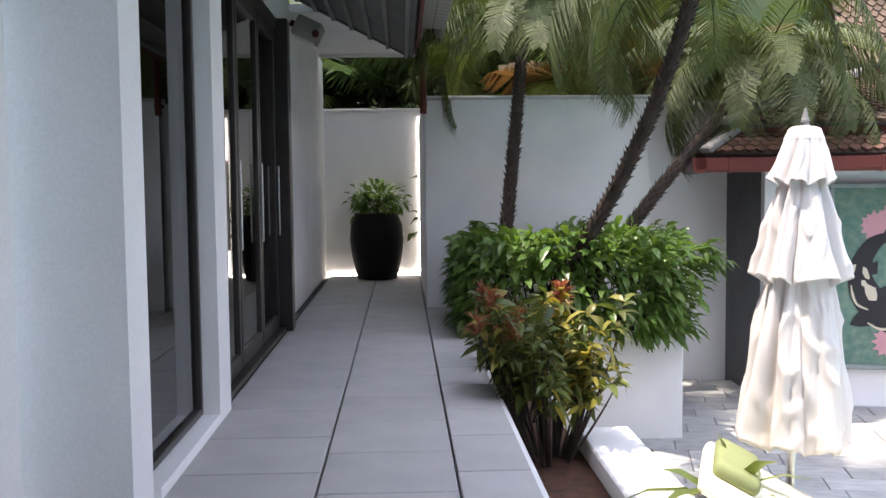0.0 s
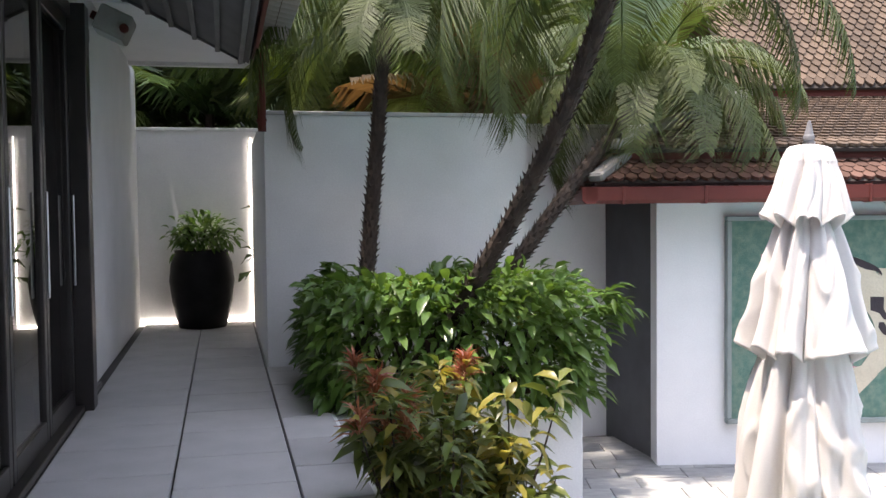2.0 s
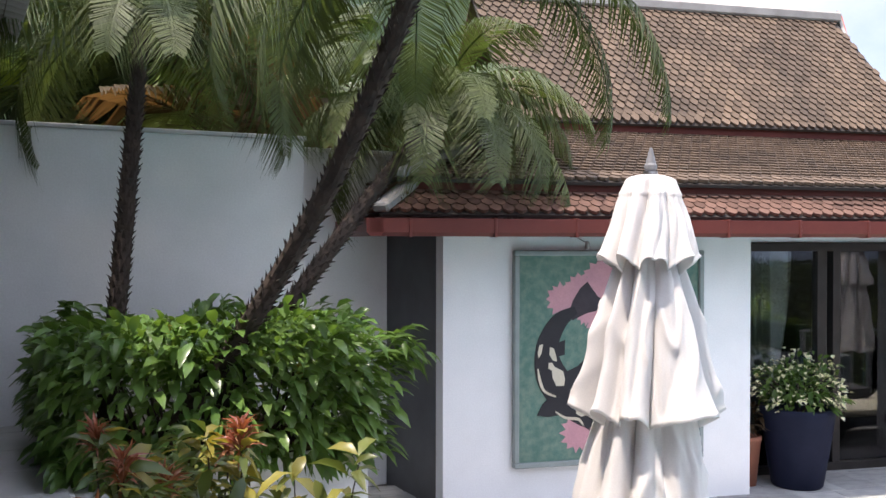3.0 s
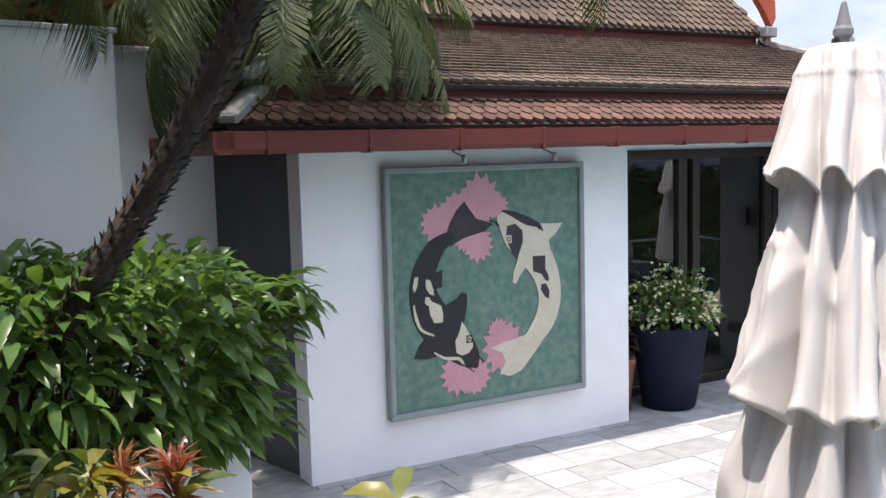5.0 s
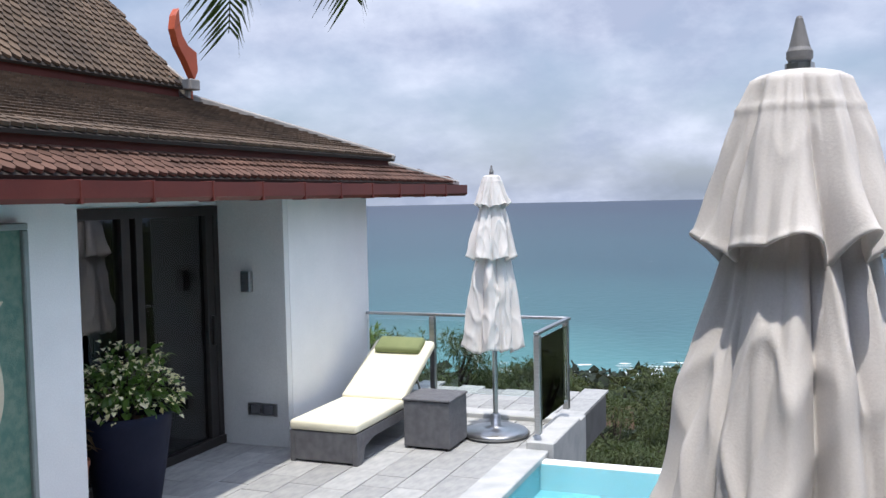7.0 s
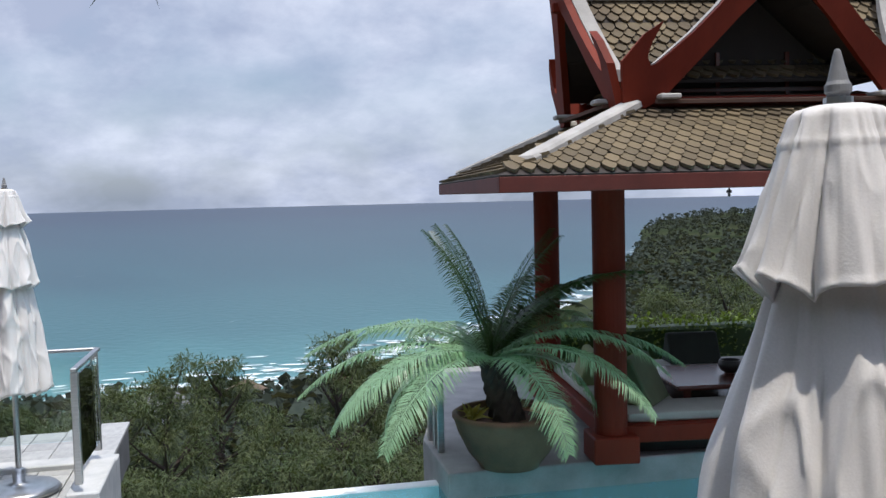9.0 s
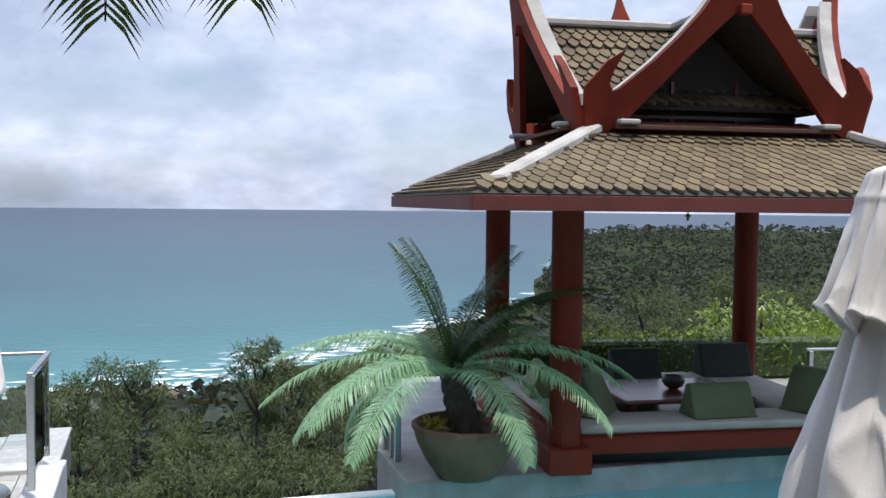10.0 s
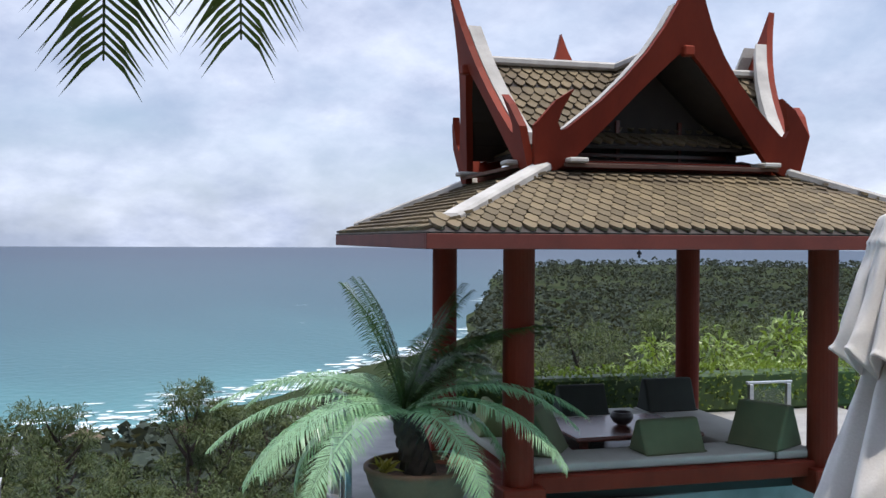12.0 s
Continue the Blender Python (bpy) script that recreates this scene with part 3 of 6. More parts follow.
# ---------------------------------------------------------------- villa along the walkway
def villa():
    setting("wall_villa_near", box(-4.5, -1.05, 3.67, 3.95, 0, 4.2), M_WHITE, "white rendered pier of the villa", "wall")
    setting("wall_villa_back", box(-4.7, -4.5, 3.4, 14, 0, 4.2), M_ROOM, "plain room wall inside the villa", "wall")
    setting("wall_villa_south", box(-4.5, -1.3, -4.0, -3.8, 0, 4.2), M_WHITE, "plain white end wall of the villa", "wall")
    # unseen wall, roof and side wall, added to darken the near pier
    setting("unseen_shade_wall", box(-1.35, 1.6, -1.5, -1.3, -1.2, 3.3), M_WHITE2, "unseen plain wall added behind the walkway to shade the pier", "wall")
    setting("unseen_shade_roof", box(-1.6, 2.0, -1.5, 3.4, 3.15, 3.27), M_SOFFIT, "unseen dark roof added over the walkway to shade the pier", "roof")
    setting("unseen_shade_side", box(1.8, 2.0, -1.3, 0.2, -1.2, 3.15), M_WHITE2, "unseen plain wall added beside the walkway to shade the pier", "wall")
    setting("wall_villa_low", box(-1.6, -1.35, -4.0, 3.40, 0, 4.2), M_WHITE, "white rendered villa wall", "wall")
    setting("villa_floor", box(-4.5, -1.3, 3.4, 14, -0.1, 0.004), M_PAVE, "grey tiled floor inside the villa", "floor")
    setting("villa_column", box(-1.16, -1.02, 5.20, 5.52, 0, 4.2), M_WHITE, "white rendered column between the glass walls", "column")
    setting("wall_villa_far", box(-1.5, -1.12, 9.35, 13.55, 0, 3.02), M_WHITE, "white rendered villa wall beyond the doors", "wall")
    setting("lintel", box(-1.5, -1.09, 3.95, 9.35, 2.72, 4.2), M_WHITE, "white rendered lintel over the glass", "wall")
    setting("villa_ceiling", box(-4.5, -1.3, 3.4, 14, 2.9, 3.0), M_WHITE, "plain ceiling inside the villa", "ceiling")
    # eave strip out of view, added to cast shade on the pier
    setting("unseen_shade_eave", box(-1.6, -0.55, -4.0, 3.1, 2.95, 3.1), M_SOFFIT, "unseen dark eave added over the walkway to shade the pier", "eave")
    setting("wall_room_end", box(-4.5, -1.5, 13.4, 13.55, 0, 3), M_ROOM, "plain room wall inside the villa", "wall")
    setting("window_sill", box(-1.20, -1.015, 3.95, 5.20, 0, 0.05, 0.006), M_WHITE, "white sill of the tall window", "sill")
    win = thing("window_1", I4, "tall fixed window in a slim black frame", "window", kind="structure")
    for n, b in (("jamb", (-1.17, -1.11, 3.95, 3.99, 0.05, 2.72)), ("jamb", (-1.17, -1.11, 5.16, 5.20, 0.05, 2.72)), ("rail", (-1.17, -1.11, 3.99, 5.16, 0.05, 0.09)), ("rail", (-1.17, -1.11, 3.99, 5.16, 2.68, 2.72))):
        part(n, box(*b, 0.004), M_ALU, win)
    p = part("pane", box(-1.145, -1.135, 3.99, 5.16, 0.09, 2.68), M_GLASS, win)
    p.visible_shadow = False
    door = thing("door_1", I4, "dark bronze folding glass doors of the villa, closed", "door", kind="structure")
    part("sill", box(-1.2, -1.06, 5.52, 9.35, 0, 0.04, 0.005), M_ALU, door)
    part("head", box(-1.19, -1.09, 5.52, 9.35, 2.62, 2.72, 0.005), M_ALU, door)
    for a, b in ((5.54, 6.48), (6.50, 7.44), (7.46, 8.40)):
        leaf = part("leaf", box(-1.165, -1.115, a, a + 0.07, 0.04, 2.62, 0.004), M_ALU, door)
        for bb in ((-1.165, -1.115, b - 0.07, b, 0.04, 2.62), (-1.165, -1.115, a + 0.07, b - 0.07, 0.04, 0.16), (-1.165, -1.115, a + 0.07, b - 0.07, 2.52, 2.62)):
            part("stile", box(*bb, 0.004), M_ALU, leaf)
        g = part("pane", box(-1.145, -1.135, a + 0.07, b - 0.07, 0.16, 2.52), M_GLASS, leaf)
        g.visible_shadow = False
        part("handle", box(-1.10, -1.085, b - 0.05, b - 0.03, 0.85, 1.45, 0.005), M_STEEL, leaf)
    part("post", box(-1.2, -1.0, 8.42, 8.60, 0, 2.72, 0.006), M_ALU, door)
    part("frame", box(-1.19, -1.10, 9.24, 9.35, 0, 2.72, 0.006), M_ALU, door)
    g = part("pane", box(-1.15, -1.14, 8.60, 9.24, 0.04, 2.62), M_GLASS, door)
    g.visible_shadow = False
    # eave over the walkway: a slatted slope with a tiled verge
    roof = thing("villa_roof", I4, "overhanging villa eave with a dark slatted underside and pale tile edge", "roof", kind="structure")
    bm = slab((0.12, -4, 2.60), (0.12, 9.75, 2.60), (-1.5, 9.75, 3.45), (-1.5, -4, 3.45), 0.05)
    part("soffit", bm, M_SOFFIT, roof, "dark stained soffit boards")
    for k in range(9):
        f = (k + 0.5) / 9
        x, z = 0.12 - 1.62 * f, 2.55 + 0.85 * f
        part("batten", box(x - 0.02, x + 0.02, -4, 9.75, z - 0.05, z - 0.012, 0.004), M_SOFFIT, roof)
    part("fascia", box(0.12, 0.15, -4, 9.78, 2.54, 2.66, 0.004), M_FASCIA, roof)
    part("end_board", slab((0.14, 9.75, 2.70), (0.14, 9.79, 2.70), (-1.5, 9.79, 3.54), (-1.5, 9.75, 3.54), 0.16), M_SOFFIT, roof)
    v = [pose(0.27, -2 + k * 0.15, 2.72, 0, 10, 0) for k in range(78)]
    me = bpy.data.meshes.new("verge_tile"); b = box(-0.12, 0.12, -0.07, 0.07, -0.012, 0.012, 0.005); b.to_mesh(me); b.free(); me.materials.append(M_CAP)
    for m in v:
        share("verge_tile", me, roof, m)
    # cover runs on unseen past x -1.5 to keep sun off the pier
    part("cover", slab((0.30, -4, 2.76), (0.30, 9.9, 2.76), (-4.9, 9.9, 5.24), (-4.9, -4, 5.24), 0.06), M_TILE, roof)
    setting("soffit_far", box(-1.5, 0.20, 9.8, 12.75, 3.02, 3.10), M_WHITE, "flat white soffit at the end of the walkway", "soffit")
    setting("beam_far", box(-1.2, 0.20, 12.75, 12.85, 2.98, 3.10), M_WHITE2, "grey-white edge beam of the soffit", "beam")
    dp = thing("downpipe", I4, "dark red downpipe on the wall corner", "downpipe")
    part("pipe", rod((0.20, 9.80, 2.0), (0.20, 9.80, 2.66), 0.035, 12), M_FASCIA, dp)
    part("bracket", box(0.16, 0.24, 9.79, 9.9, 2.08, 2.11, 0.004), M_FASCIA, dp)
    led = thing("strip_light", pose(-0.46, 13.55, 0), "lit white strip light along the foot of the far wall", "strip light")
    part("diffuser", box(-0.64, 0.66, -0.035, -0.004, 0.002, 0.024, 0.003), M_LED, led)
    led = thing("strip_light", pose(0.215, 13.53, 0.04), "lit white strip light up the wall corner", "strip light")
    part("diffuser", box(-0.008, 0.0, -0.006, 0.006, 0.0, 2.2, 0.002), M_LED, led)
    fl = thing("floodlight", pose(-1.05, 9.6, 2.86, 0, 25, 0), "pale square floodlight bracketed on the villa wall", "wall lamp")
    part("housing", box(0.0, 0.26, -0.16, 0.16, -0.1, 0.1, 0.02, seg=2), M_CAP, fl)
    part("glass", box(0.02, 0.24, -0.14, 0.14, -0.106, -0.101), M_STEEL, fl)
    part("bracket", box(-0.06, 0.02, -0.03, 0.03, -0.03, 0.03, 0.005), M_FASCIA, fl)
    part("knob", lathe([(0.02, 0), (0.035, 0.01), (0.035, 0.05), (0.02, 0.06)], 12), M_FASCIA, fl, m=pose(0.24, -0.19, -0.02, 90, 0, 0))


villa()

# ---------------------------------------------------------------- the house with the painting
def house():
    h = thing("house_wall", HM, "white rendered house facade under the tiled roof", "house", kind="structure")
    part("mural_wall", box(0, 2.88, 0, 0.24, F - 0.3, 1.44), M_WHITE, h)
    part("recess_wall", box(2.88, 5.38, 0.62, 0.80, 1.32, 1.44), M_WHITE, h)
    part("return_wall", box(2.70, 2.88, 0.24, 0.8, F - 0.3, 1.44), M_WHITE, h)
    part("pier", box(5.46, 7.135, -0.12, 1.0, F - 0.3, 1.44), M_WHITE, h)
    part("side_wall", box(5.38, 5.46, -0.116, 0.95, F - 0.3, 1.44), M_WHITE2, h)
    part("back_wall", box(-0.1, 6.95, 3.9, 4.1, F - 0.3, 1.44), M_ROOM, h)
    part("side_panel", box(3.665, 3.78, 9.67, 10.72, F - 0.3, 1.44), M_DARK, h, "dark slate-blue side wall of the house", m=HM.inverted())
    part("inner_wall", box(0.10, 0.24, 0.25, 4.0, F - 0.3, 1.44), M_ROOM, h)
    part("room_floor", box(2.9, 5.38, 0.6, 3.9, F - 0.2, F + 0.01), M_PAVE, h)
    part("soffit", box(-0.62, 8.9, -0.44, 4.3, 1.44, 1.47), M_FASCIA, h)
    d = thing("door_2", HM, "dark aluminium sliding glass door of the house, closed", "sliding door", kind="structure")
    z0, z1, y0, y1 = F + 0.02, 1.32, 0.62, 0.70
    for n, b in (("jamb", (2.88, 2.95)), ("jamb", (5.31, 5.38)), ("mullion", (4.02, 4.13)), ("stile", (4.20, 4.29)), ("stile", (5.18, 5.29))):
        part(n, box(b[0], b[1], y0 - 0.02, y1, z0, z1, 0.004), M_ALU, d)
    part("head", box(2.95, 5.31, y0 - 0.02, y1, z1 - 0.09, z1, 0.004), M_ALU, d)
    part("sill", box(2.88, 5.38, y0 - 0.04, y1, z0 - 0.03, z0 + 0.06, 0.004), M_ALU, d)
    for a, b in ((2.95, 4.02), (4.29, 5.18)):
        g = part("pane", box(a, b, y0 + 0.02, y0 + 0.03, z0 + 0.06, z1 - 0.09), M_GLASS, d)
        g.visible_shadow = False
    part("handle", box(5.22, 5.25, y0 - 0.06, y0 - 0.02, 0.0, 0.28, 0.006), M_ALU, d)
    cu = thing("curtain", HM, "pale floor-length curtain gathered behind the glass", "curtain")
    bm = bmesh.new()
    cols = [(bm.verts.new((2.98 + 0.68 * k / 40, 0.86 + 0.05 * math.sin(k * 1.25), z0)), bm.verts.new((2.98 + 0.66 * k / 40, 0.86 + 0.04 * math.sin(k * 1.25), z1))) for k in range(41)]
    for a, b in zip(cols, cols[1:]):
        bm.faces.new((a[0], b[0], b[1], a[1]))
    bmesh.ops.solidify(bm, geom=list(bm.faces), thickness=0.004)
    part("cloth", bm, M_CURT, cu, smooth=True)
    wl_ = thing("wall_lamp", HM @ pose(5.37, 0.27, 0.60), "small steel wall lamp beside the sliding door", "wall lamp")
    part("body", box(-0.07, 0.0, -0.05, 0.05, -0.1, 0.1, 0.008), M_STEEL, wl_)
    so = thing("socket_panel", HM @ pose(5.375, 0.16, -0.62), "grey outdoor socket panel low on the wall", "socket")
    part("plate", box(-0.012, 0.006, -0.16, 0.16, -0.06, 0.06, 0.004), M_STEEL, so)
    for k in (-1, 1):
        part("cover", box(-0.03, -0.012, k * 0.07 - 0.055, k * 0.07 + 0.055, -0.045, 0.045, 0.008), M_WICKER, so)
    # roof
    r = thing("house_roof", HM, "tiered clay tile roof with dark red fascias and grey hip caps", "roof", kind="structure")
    zg = 1.365
    # half-round gutter on the eave
    prof = [(-0.06, 0.14), (-0.06, 0.03), (-0.03, 0.0), (0.05, 0.0), (0.07, 0.03), (0.07, 0.14)]
    part("gutter", prism([(-0.50 + a, zg + b) for a, b in prof], -0.72, 9.2, "x"), M_GUTTER, r, "maroon metal gutter")
    part("gutter", prism([(-0.68 + a, zg + b) for a, b in prof], -0.56, 3.2, "y"), M_GUTTER, r, "maroon metal gutter")
    for k in range(14):
        x = -0.4 + k * 0.68
        part("bracket", box(x - 0.012, x + 0.012, -0.567, -0.43, zg - 0.006, zg + 0.145, 0.003), M_GUTTER, r)
    L, R_ = -0.62, 9.15
    t1 = [(L, -0.45, 1.54), (R_, -0.45, 1.52), (R_ - 1.50, -0.15, 1.73), (L + 0.30, -0.15, 1.75)]
    part("underlay", slab(*t1, 0.03), M_UNDER_SHADE, r)
    t1b = [(L, 3.4, 1.54), (L, -0.45, 1.54), (L + 0.30, -0.15, 1.75), (L + 0.30, 3.4, 1.75)]
    part("underlay", slab(*t1b, 0.03), M_UNDER_SHADE, r)
    part("fascia", box(L + 0.20, R_ - 1.55, -0.19, -0.15, 1.73, 1.83, 0.004), M_FASCIA, r)
    part("fascia", box(L + 0.20, L + 0.24, -0.19, 3.4, 1.73, 1.83, 0.004), M_FASCIA, r)
    l2, r2 = L + 0.18, 7.64
    t2 = [(l2, -0.25, 1.83), (r2, -0.25, 1.80), (r2 - 1.60, 1.50, 2.46), (l2 + 1.75, 1.50, 2.46)]
    part("underlay", slab(*t2, 0.03), M_UNDER_SHADE, r)
    t2b = [(l2, 3.4, 1.83), (l2, -0.25, 1.83), (l2 + 1.75, 1.50, 2.46), (l2 + 1.75, 3.4, 2.46)]
    part("underlay", slab(*t2b, 0.03), M_UNDER_SHADE, r)
    t2c = [(r2, -0.25, 1.80), (r2, 5.5, 1.80), (r2 - 1.60, 3.75, 2.46), (r2 - 1.60, 1.50, 2.46)]
    part("underlay", slab(*t2c, 0.03), M_TILE, r)
    t1c = [(R_, -0.45, 1.52), (R_, 5.6, 1.52), (R_ - 1.5, 5.6, 1.73), (R_ - 1.5, -0.15, 1.73)]
    part("underlay", slab(*t1c, 0.03), M_TILE_RED, r)
    part("fascia", box(1.0, 5.95, 1.42, 1.46, 2.42, 2.56, 0.004), M_FASCIA, r)
    t3 = [(1.05, 1.36, 2.54), (5.99, 1.36, 2.54), (5.84, 2.80, 4.14), (1.05, 2.80, 4.14)]
    part("underlay", slab(*t3, 0.03), M_UNDER_SHADE, r)
    part("underlay", slab((1.05, 4.24, 2.54), (5.99, 4.24, 2.54), (5.84, 2.80, 4.14), (1.05, 2.80, 4.14), 0.03), M_TILE, r)
    part("gable_wall", prism([(1.5, 2.4), (4.1, 2.4), (2.80, 4.0)], 5.45, 5.55, "x"), M_FASCIA, r)
    lay_tiles(tilefield(*t1, 0.105, 0.085, seed=2) + tilefield(*t1b, 0.105, 0.085, seed=3), 0.105, 0.085, M_TILE_RED, r, 130)
    lay_tiles(tilefield(*t2, 0.105, 0.095, seed=4) + tilefield(*t2b, 0.105, 0.095, seed=5), 0.105, 0.095, M_TILE, r, 150)
    lay_tiles(tilefield(*t3, 0.105, 0.10, seed=6), 0.105, 0.10, M_TILE, r, 20, 0.75)
    # hip caps
    def cap(a, b, w, lab="grey mortar hip cap"):
        a, b = Vector(a), Vector(b)
        d = (b - a)
        m = Matrix.Translation(a) @ d.to_track_quat("X", "Z").to_matrix().to_4x4()
        part("hip_cap", box(0, d.length, -w / 2, w / 2, -0.03, 0.05, 0.018), M_CAPG, r, lab, m)
    cap((L, -0.45, 1.57), (L + 0.32, -0.13, 1.79), 0.15)
    cap((l2, -0.25, 1.86), (l2 + 1.75, 1.50, 2.52), 0.16)
    cap((r2, -0.25, 1.80), (r2 - 1.60, 1.50, 2.48), 0.06)
    cap((R_, -0.45, 1.51), (R_ - 1.5, -0.15, 1.73), 0.06)
    part("ridge_cap", box(1.0, 5.90, 2.70, 2.90, 4.10, 4.22, 0.02), M_CAP, r, "pale ridge cap")
    # flared bargeboard and finial at the gable end
    def strip(pts, w, th):
        bm = bmesh.new()
        row = []
        for i, p in enumerate(pts):
            p = Vector(p)
            row.append([bm.verts.new(p + Vector(o)) for o in ((0, 0, -w), (th, 0, -w), (th, 0, 0), (0, 0, 0))])
        for a, b in zip(row, row[1:]):
            for k in range(4):
                bm.faces.new((a[k], a[(k + 1) % 4], b[(k + 1) % 4], b[k]))
        bm.faces.new(row[0]); bm.faces.new(list(reversed(row[-1])))
        bmesh.ops.recalc_face_normals(bm, faces=bm.faces)
        return bm
    edge = []
    for k in range(13):
        f = k / 12
        edge.append((6.02 - 0.15 * math.sin(math.pi * 0.5 * f) + 0.18 * max(0, f - 0.85), 1.36 + 1.46 * f, 2.60 + 1.50 * f ** 1.12 + 2.2 * max(0, f - 0.86) ** 1.3))
    part("bargeboard", strip(edge, 0.16, 0.05), M_CAP, r, "pale grey bargeboard")
    part("barge_trim", strip([(x + 0.055, y, z - 0.06) for x, y, z in edge], 0.13, 0.03), M_ORANGE, r, "orange-red bargeboard")
    fin = [(0, 0), (-0.12, 0.17), (-0.25, 0.32), (-0.31, 0.48), (-0.28, 0.62), (-0.22, 0.70), (-0.215, 0.56), (-0.18, 0.44), (-0.09, 0.34), (0.05, 0.29), (0.06, 0.10)]
    part("finial", prism([(6.02 + a, 2.62 + b) for a, b in fin], 1.27, 1.35, "y", 0.004), M_ORANGE, r, "orange-red curled gable finial")
    part("finial_foot", box(5.94, 6.10, 1.26, 1.38, 2.52, 2.63, 0.01), M_CAPG, r)


house()

# the painting
def painting():
    W_, H_ = 1.77, 1.84
    p = thing("koi_painting", HM @ pose(0.60, -0.03, 1.25), "square teal painting of two koi in a grey frame", "painting")
    part("canvas", box(0.03, W_ - 0.03, -0.02, 0.028, -H_ + 0.03, -0.03), M_TEAL, p, "rough teal painted canvas")
    for n, b in (("frame_top", (0, W_, -0.05, 0.03, -0.045, 0)), ("frame_bottom", (0, W_, -0.05, 0.03, -H_, -H_ + 0.045)), ("frame_side", (0, 0.045, -0.05, 0.03, -H_ + 0.045, -0.045)), ("frame_side", (W_ - 0.045, W_, -0.05, 0.03, -H_ + 0.045, -0.045))):
        part(n, box(*b, 0.008), M_FRAMEGREY, p)

    def flat(name, pts, lay, material, label=""):
        pts = [(u * W_, -v * H_) for u, v in pts]
        part(name, prism(pts, -0.021 - 0.0025 * lay, -0.018 - 0.0025 * (lay - 1), "y"), material, p, label)

    def spine(pts):
        P = [Vector((a, b)) for a, b, c in pts]
        left, right = [], []
        for i, (a, b, w) in enumerate(pts):
            d = (P[min(i + 1, len(P) - 1)] - P[max(i - 1, 0)]).normalized()
            nn = Vector((-d.y, d.x))
            left.append(tuple(P[i] + nn * w)); right.append(tuple(P[i] - nn * w))
        return left + right[::-1]

    def smooth(pts, n=4):
        out = []
        for i in range(len(pts) - 1):
            p0, p1, p2, p3 = pts[max(i - 1, 0)], pts[i], pts[i + 1], pts[min(i + 2, len(pts) - 1)]
            for k in range(n):
                t = k / n
                out.append(tuple(0.5 * (2 * b + (c - a) * t + (2 * a - 5 * b + 4 * c - d) * t * t + (3 * b - a - 3 * c + d) * t ** 3) for a, b, c, d in zip(p0, p1, p2, p3)))
        return out + [pts[-1]]

    def blob(cu, cv, ru, rv, n=14, j=0.15, seed=0):
        rnd = random.Random(seed)
        return [(cu + ru * (1 + rnd.uniform(-j, j)) * math.cos(2 * math.pi * k / n), cv + rv * (1 + rnd.uniform(-j, j)) * math.sin(2 * math.pi * k / n)) for k in range(n)]

    def blossom(cu, cv, r, seed):
        rnd = random.Random(seed)
        return [(cu + r * (1.12 if k % 2 else 0.82) * (1 + rnd.uniform(-0.08, 0.08)) * math.cos(2 * math.pi * k / 26), cv + r * (1.12 if k % 2 else 0.82) * (1 + rnd.uniform(-0.08, 0.08)) * math.sin(2 * math.pi * k / 26)) for k in range(26)]
    for i, (u, v, r) in enumerate(((0.244, 0.226, 0.073), (0.337, 0.188, 0.080), (0.453, 0.145, 0.100), (0.545, 0.174, 0.050), (0.442, 0.324, 0.070), (0.374, 0.298, 0.050), (0.329, 0.848, 0.084), (0.412, 0.872, 0.072), (0.560, 0.767, 0.106), (0.532, 0.694, 0.052))):
        flat("blossom", blossom(u, v, r, i), 1 + 0.1 * i, M_PINK, "pink painted blossom")
    flat("black_koi_tail", [(0.275, 0.300), (0.301, 0.233), (0.338, 0.177), (0.376, 0.146), (0.402, 0.180), (0.432, 0.218), (0.518, 0.244), (0.472, 0.273), (0.374, 0.293), (0.300, 0.325)], 2.4, M_PLUM, "plum-black painted tail")
    flat("black_koi", spine(smooth([(0.316, 0.277, 0.018), (0.235, 0.325, 0.040), (0.180, 0.412, 0.052), (0.168, 0.496, 0.063), (0.194, 0.584, 0.078), (0.256, 0.665, 0.082), (0.335, 0.735, 0.072), (0.395, 0.796, 0.045), (0.422, 0.835, 0.006)])), 2.8, M_INK, "black painted koi")
    flat("fin", [(0.258, 0.567), (0.326, 0.539), (0.354, 0.515), (0.378, 0.522), (0.377, 0.573), (0.358, 0.649), (0.295, 0.641)], 3.0, M_INK)
    flat("fin", [(0.189, 0.672), (0.146, 0.709), (0.118, 0.760), (0.172, 0.770), (0.224, 0.764), (0.270, 0.749), (0.254, 0.691)], 3.0, M_INK)
    flat("fin", [(0.220, 0.428), (0.261, 0.415), (0.258, 0.484), (0.220, 0.492)], 3.0, M_INK)
    flat("ivory_patch", [(0.182, 0.447), (0.202, 0.453), (0.216, 0.491), (0.218, 0.515), (0.197, 0.508), (0.180, 0.481)], 3.4, M_IVORY)
    flat("ivory_patch", [(0.176, 0.519), (0.194, 0.519), (0.207, 0.539), (0.250, 0.559), (0.260, 0.597), (0.256, 0.628), (0.216, 0.627), (0.197, 0.590), (0.193, 0.555), (0.175, 0.545)], 3.4, M_IVORY)
    flat("ivory_patch", [(0.129, 0.436), (0.147, 0.433), (0.140, 0.473), (0.126, 0.497), (0.120, 0.475)], 3.4, M_IVORY)
    flat("ivory_cheek", [(0.350, 0.635), (0.376, 0.674), (0.397, 0.710), (0.402, 0.745), (0.379, 0.769), (0.345, 0.775), (0.319, 0.760), (0.315, 0.711), (0.335, 0.680)], 3.4, M_IVORY)
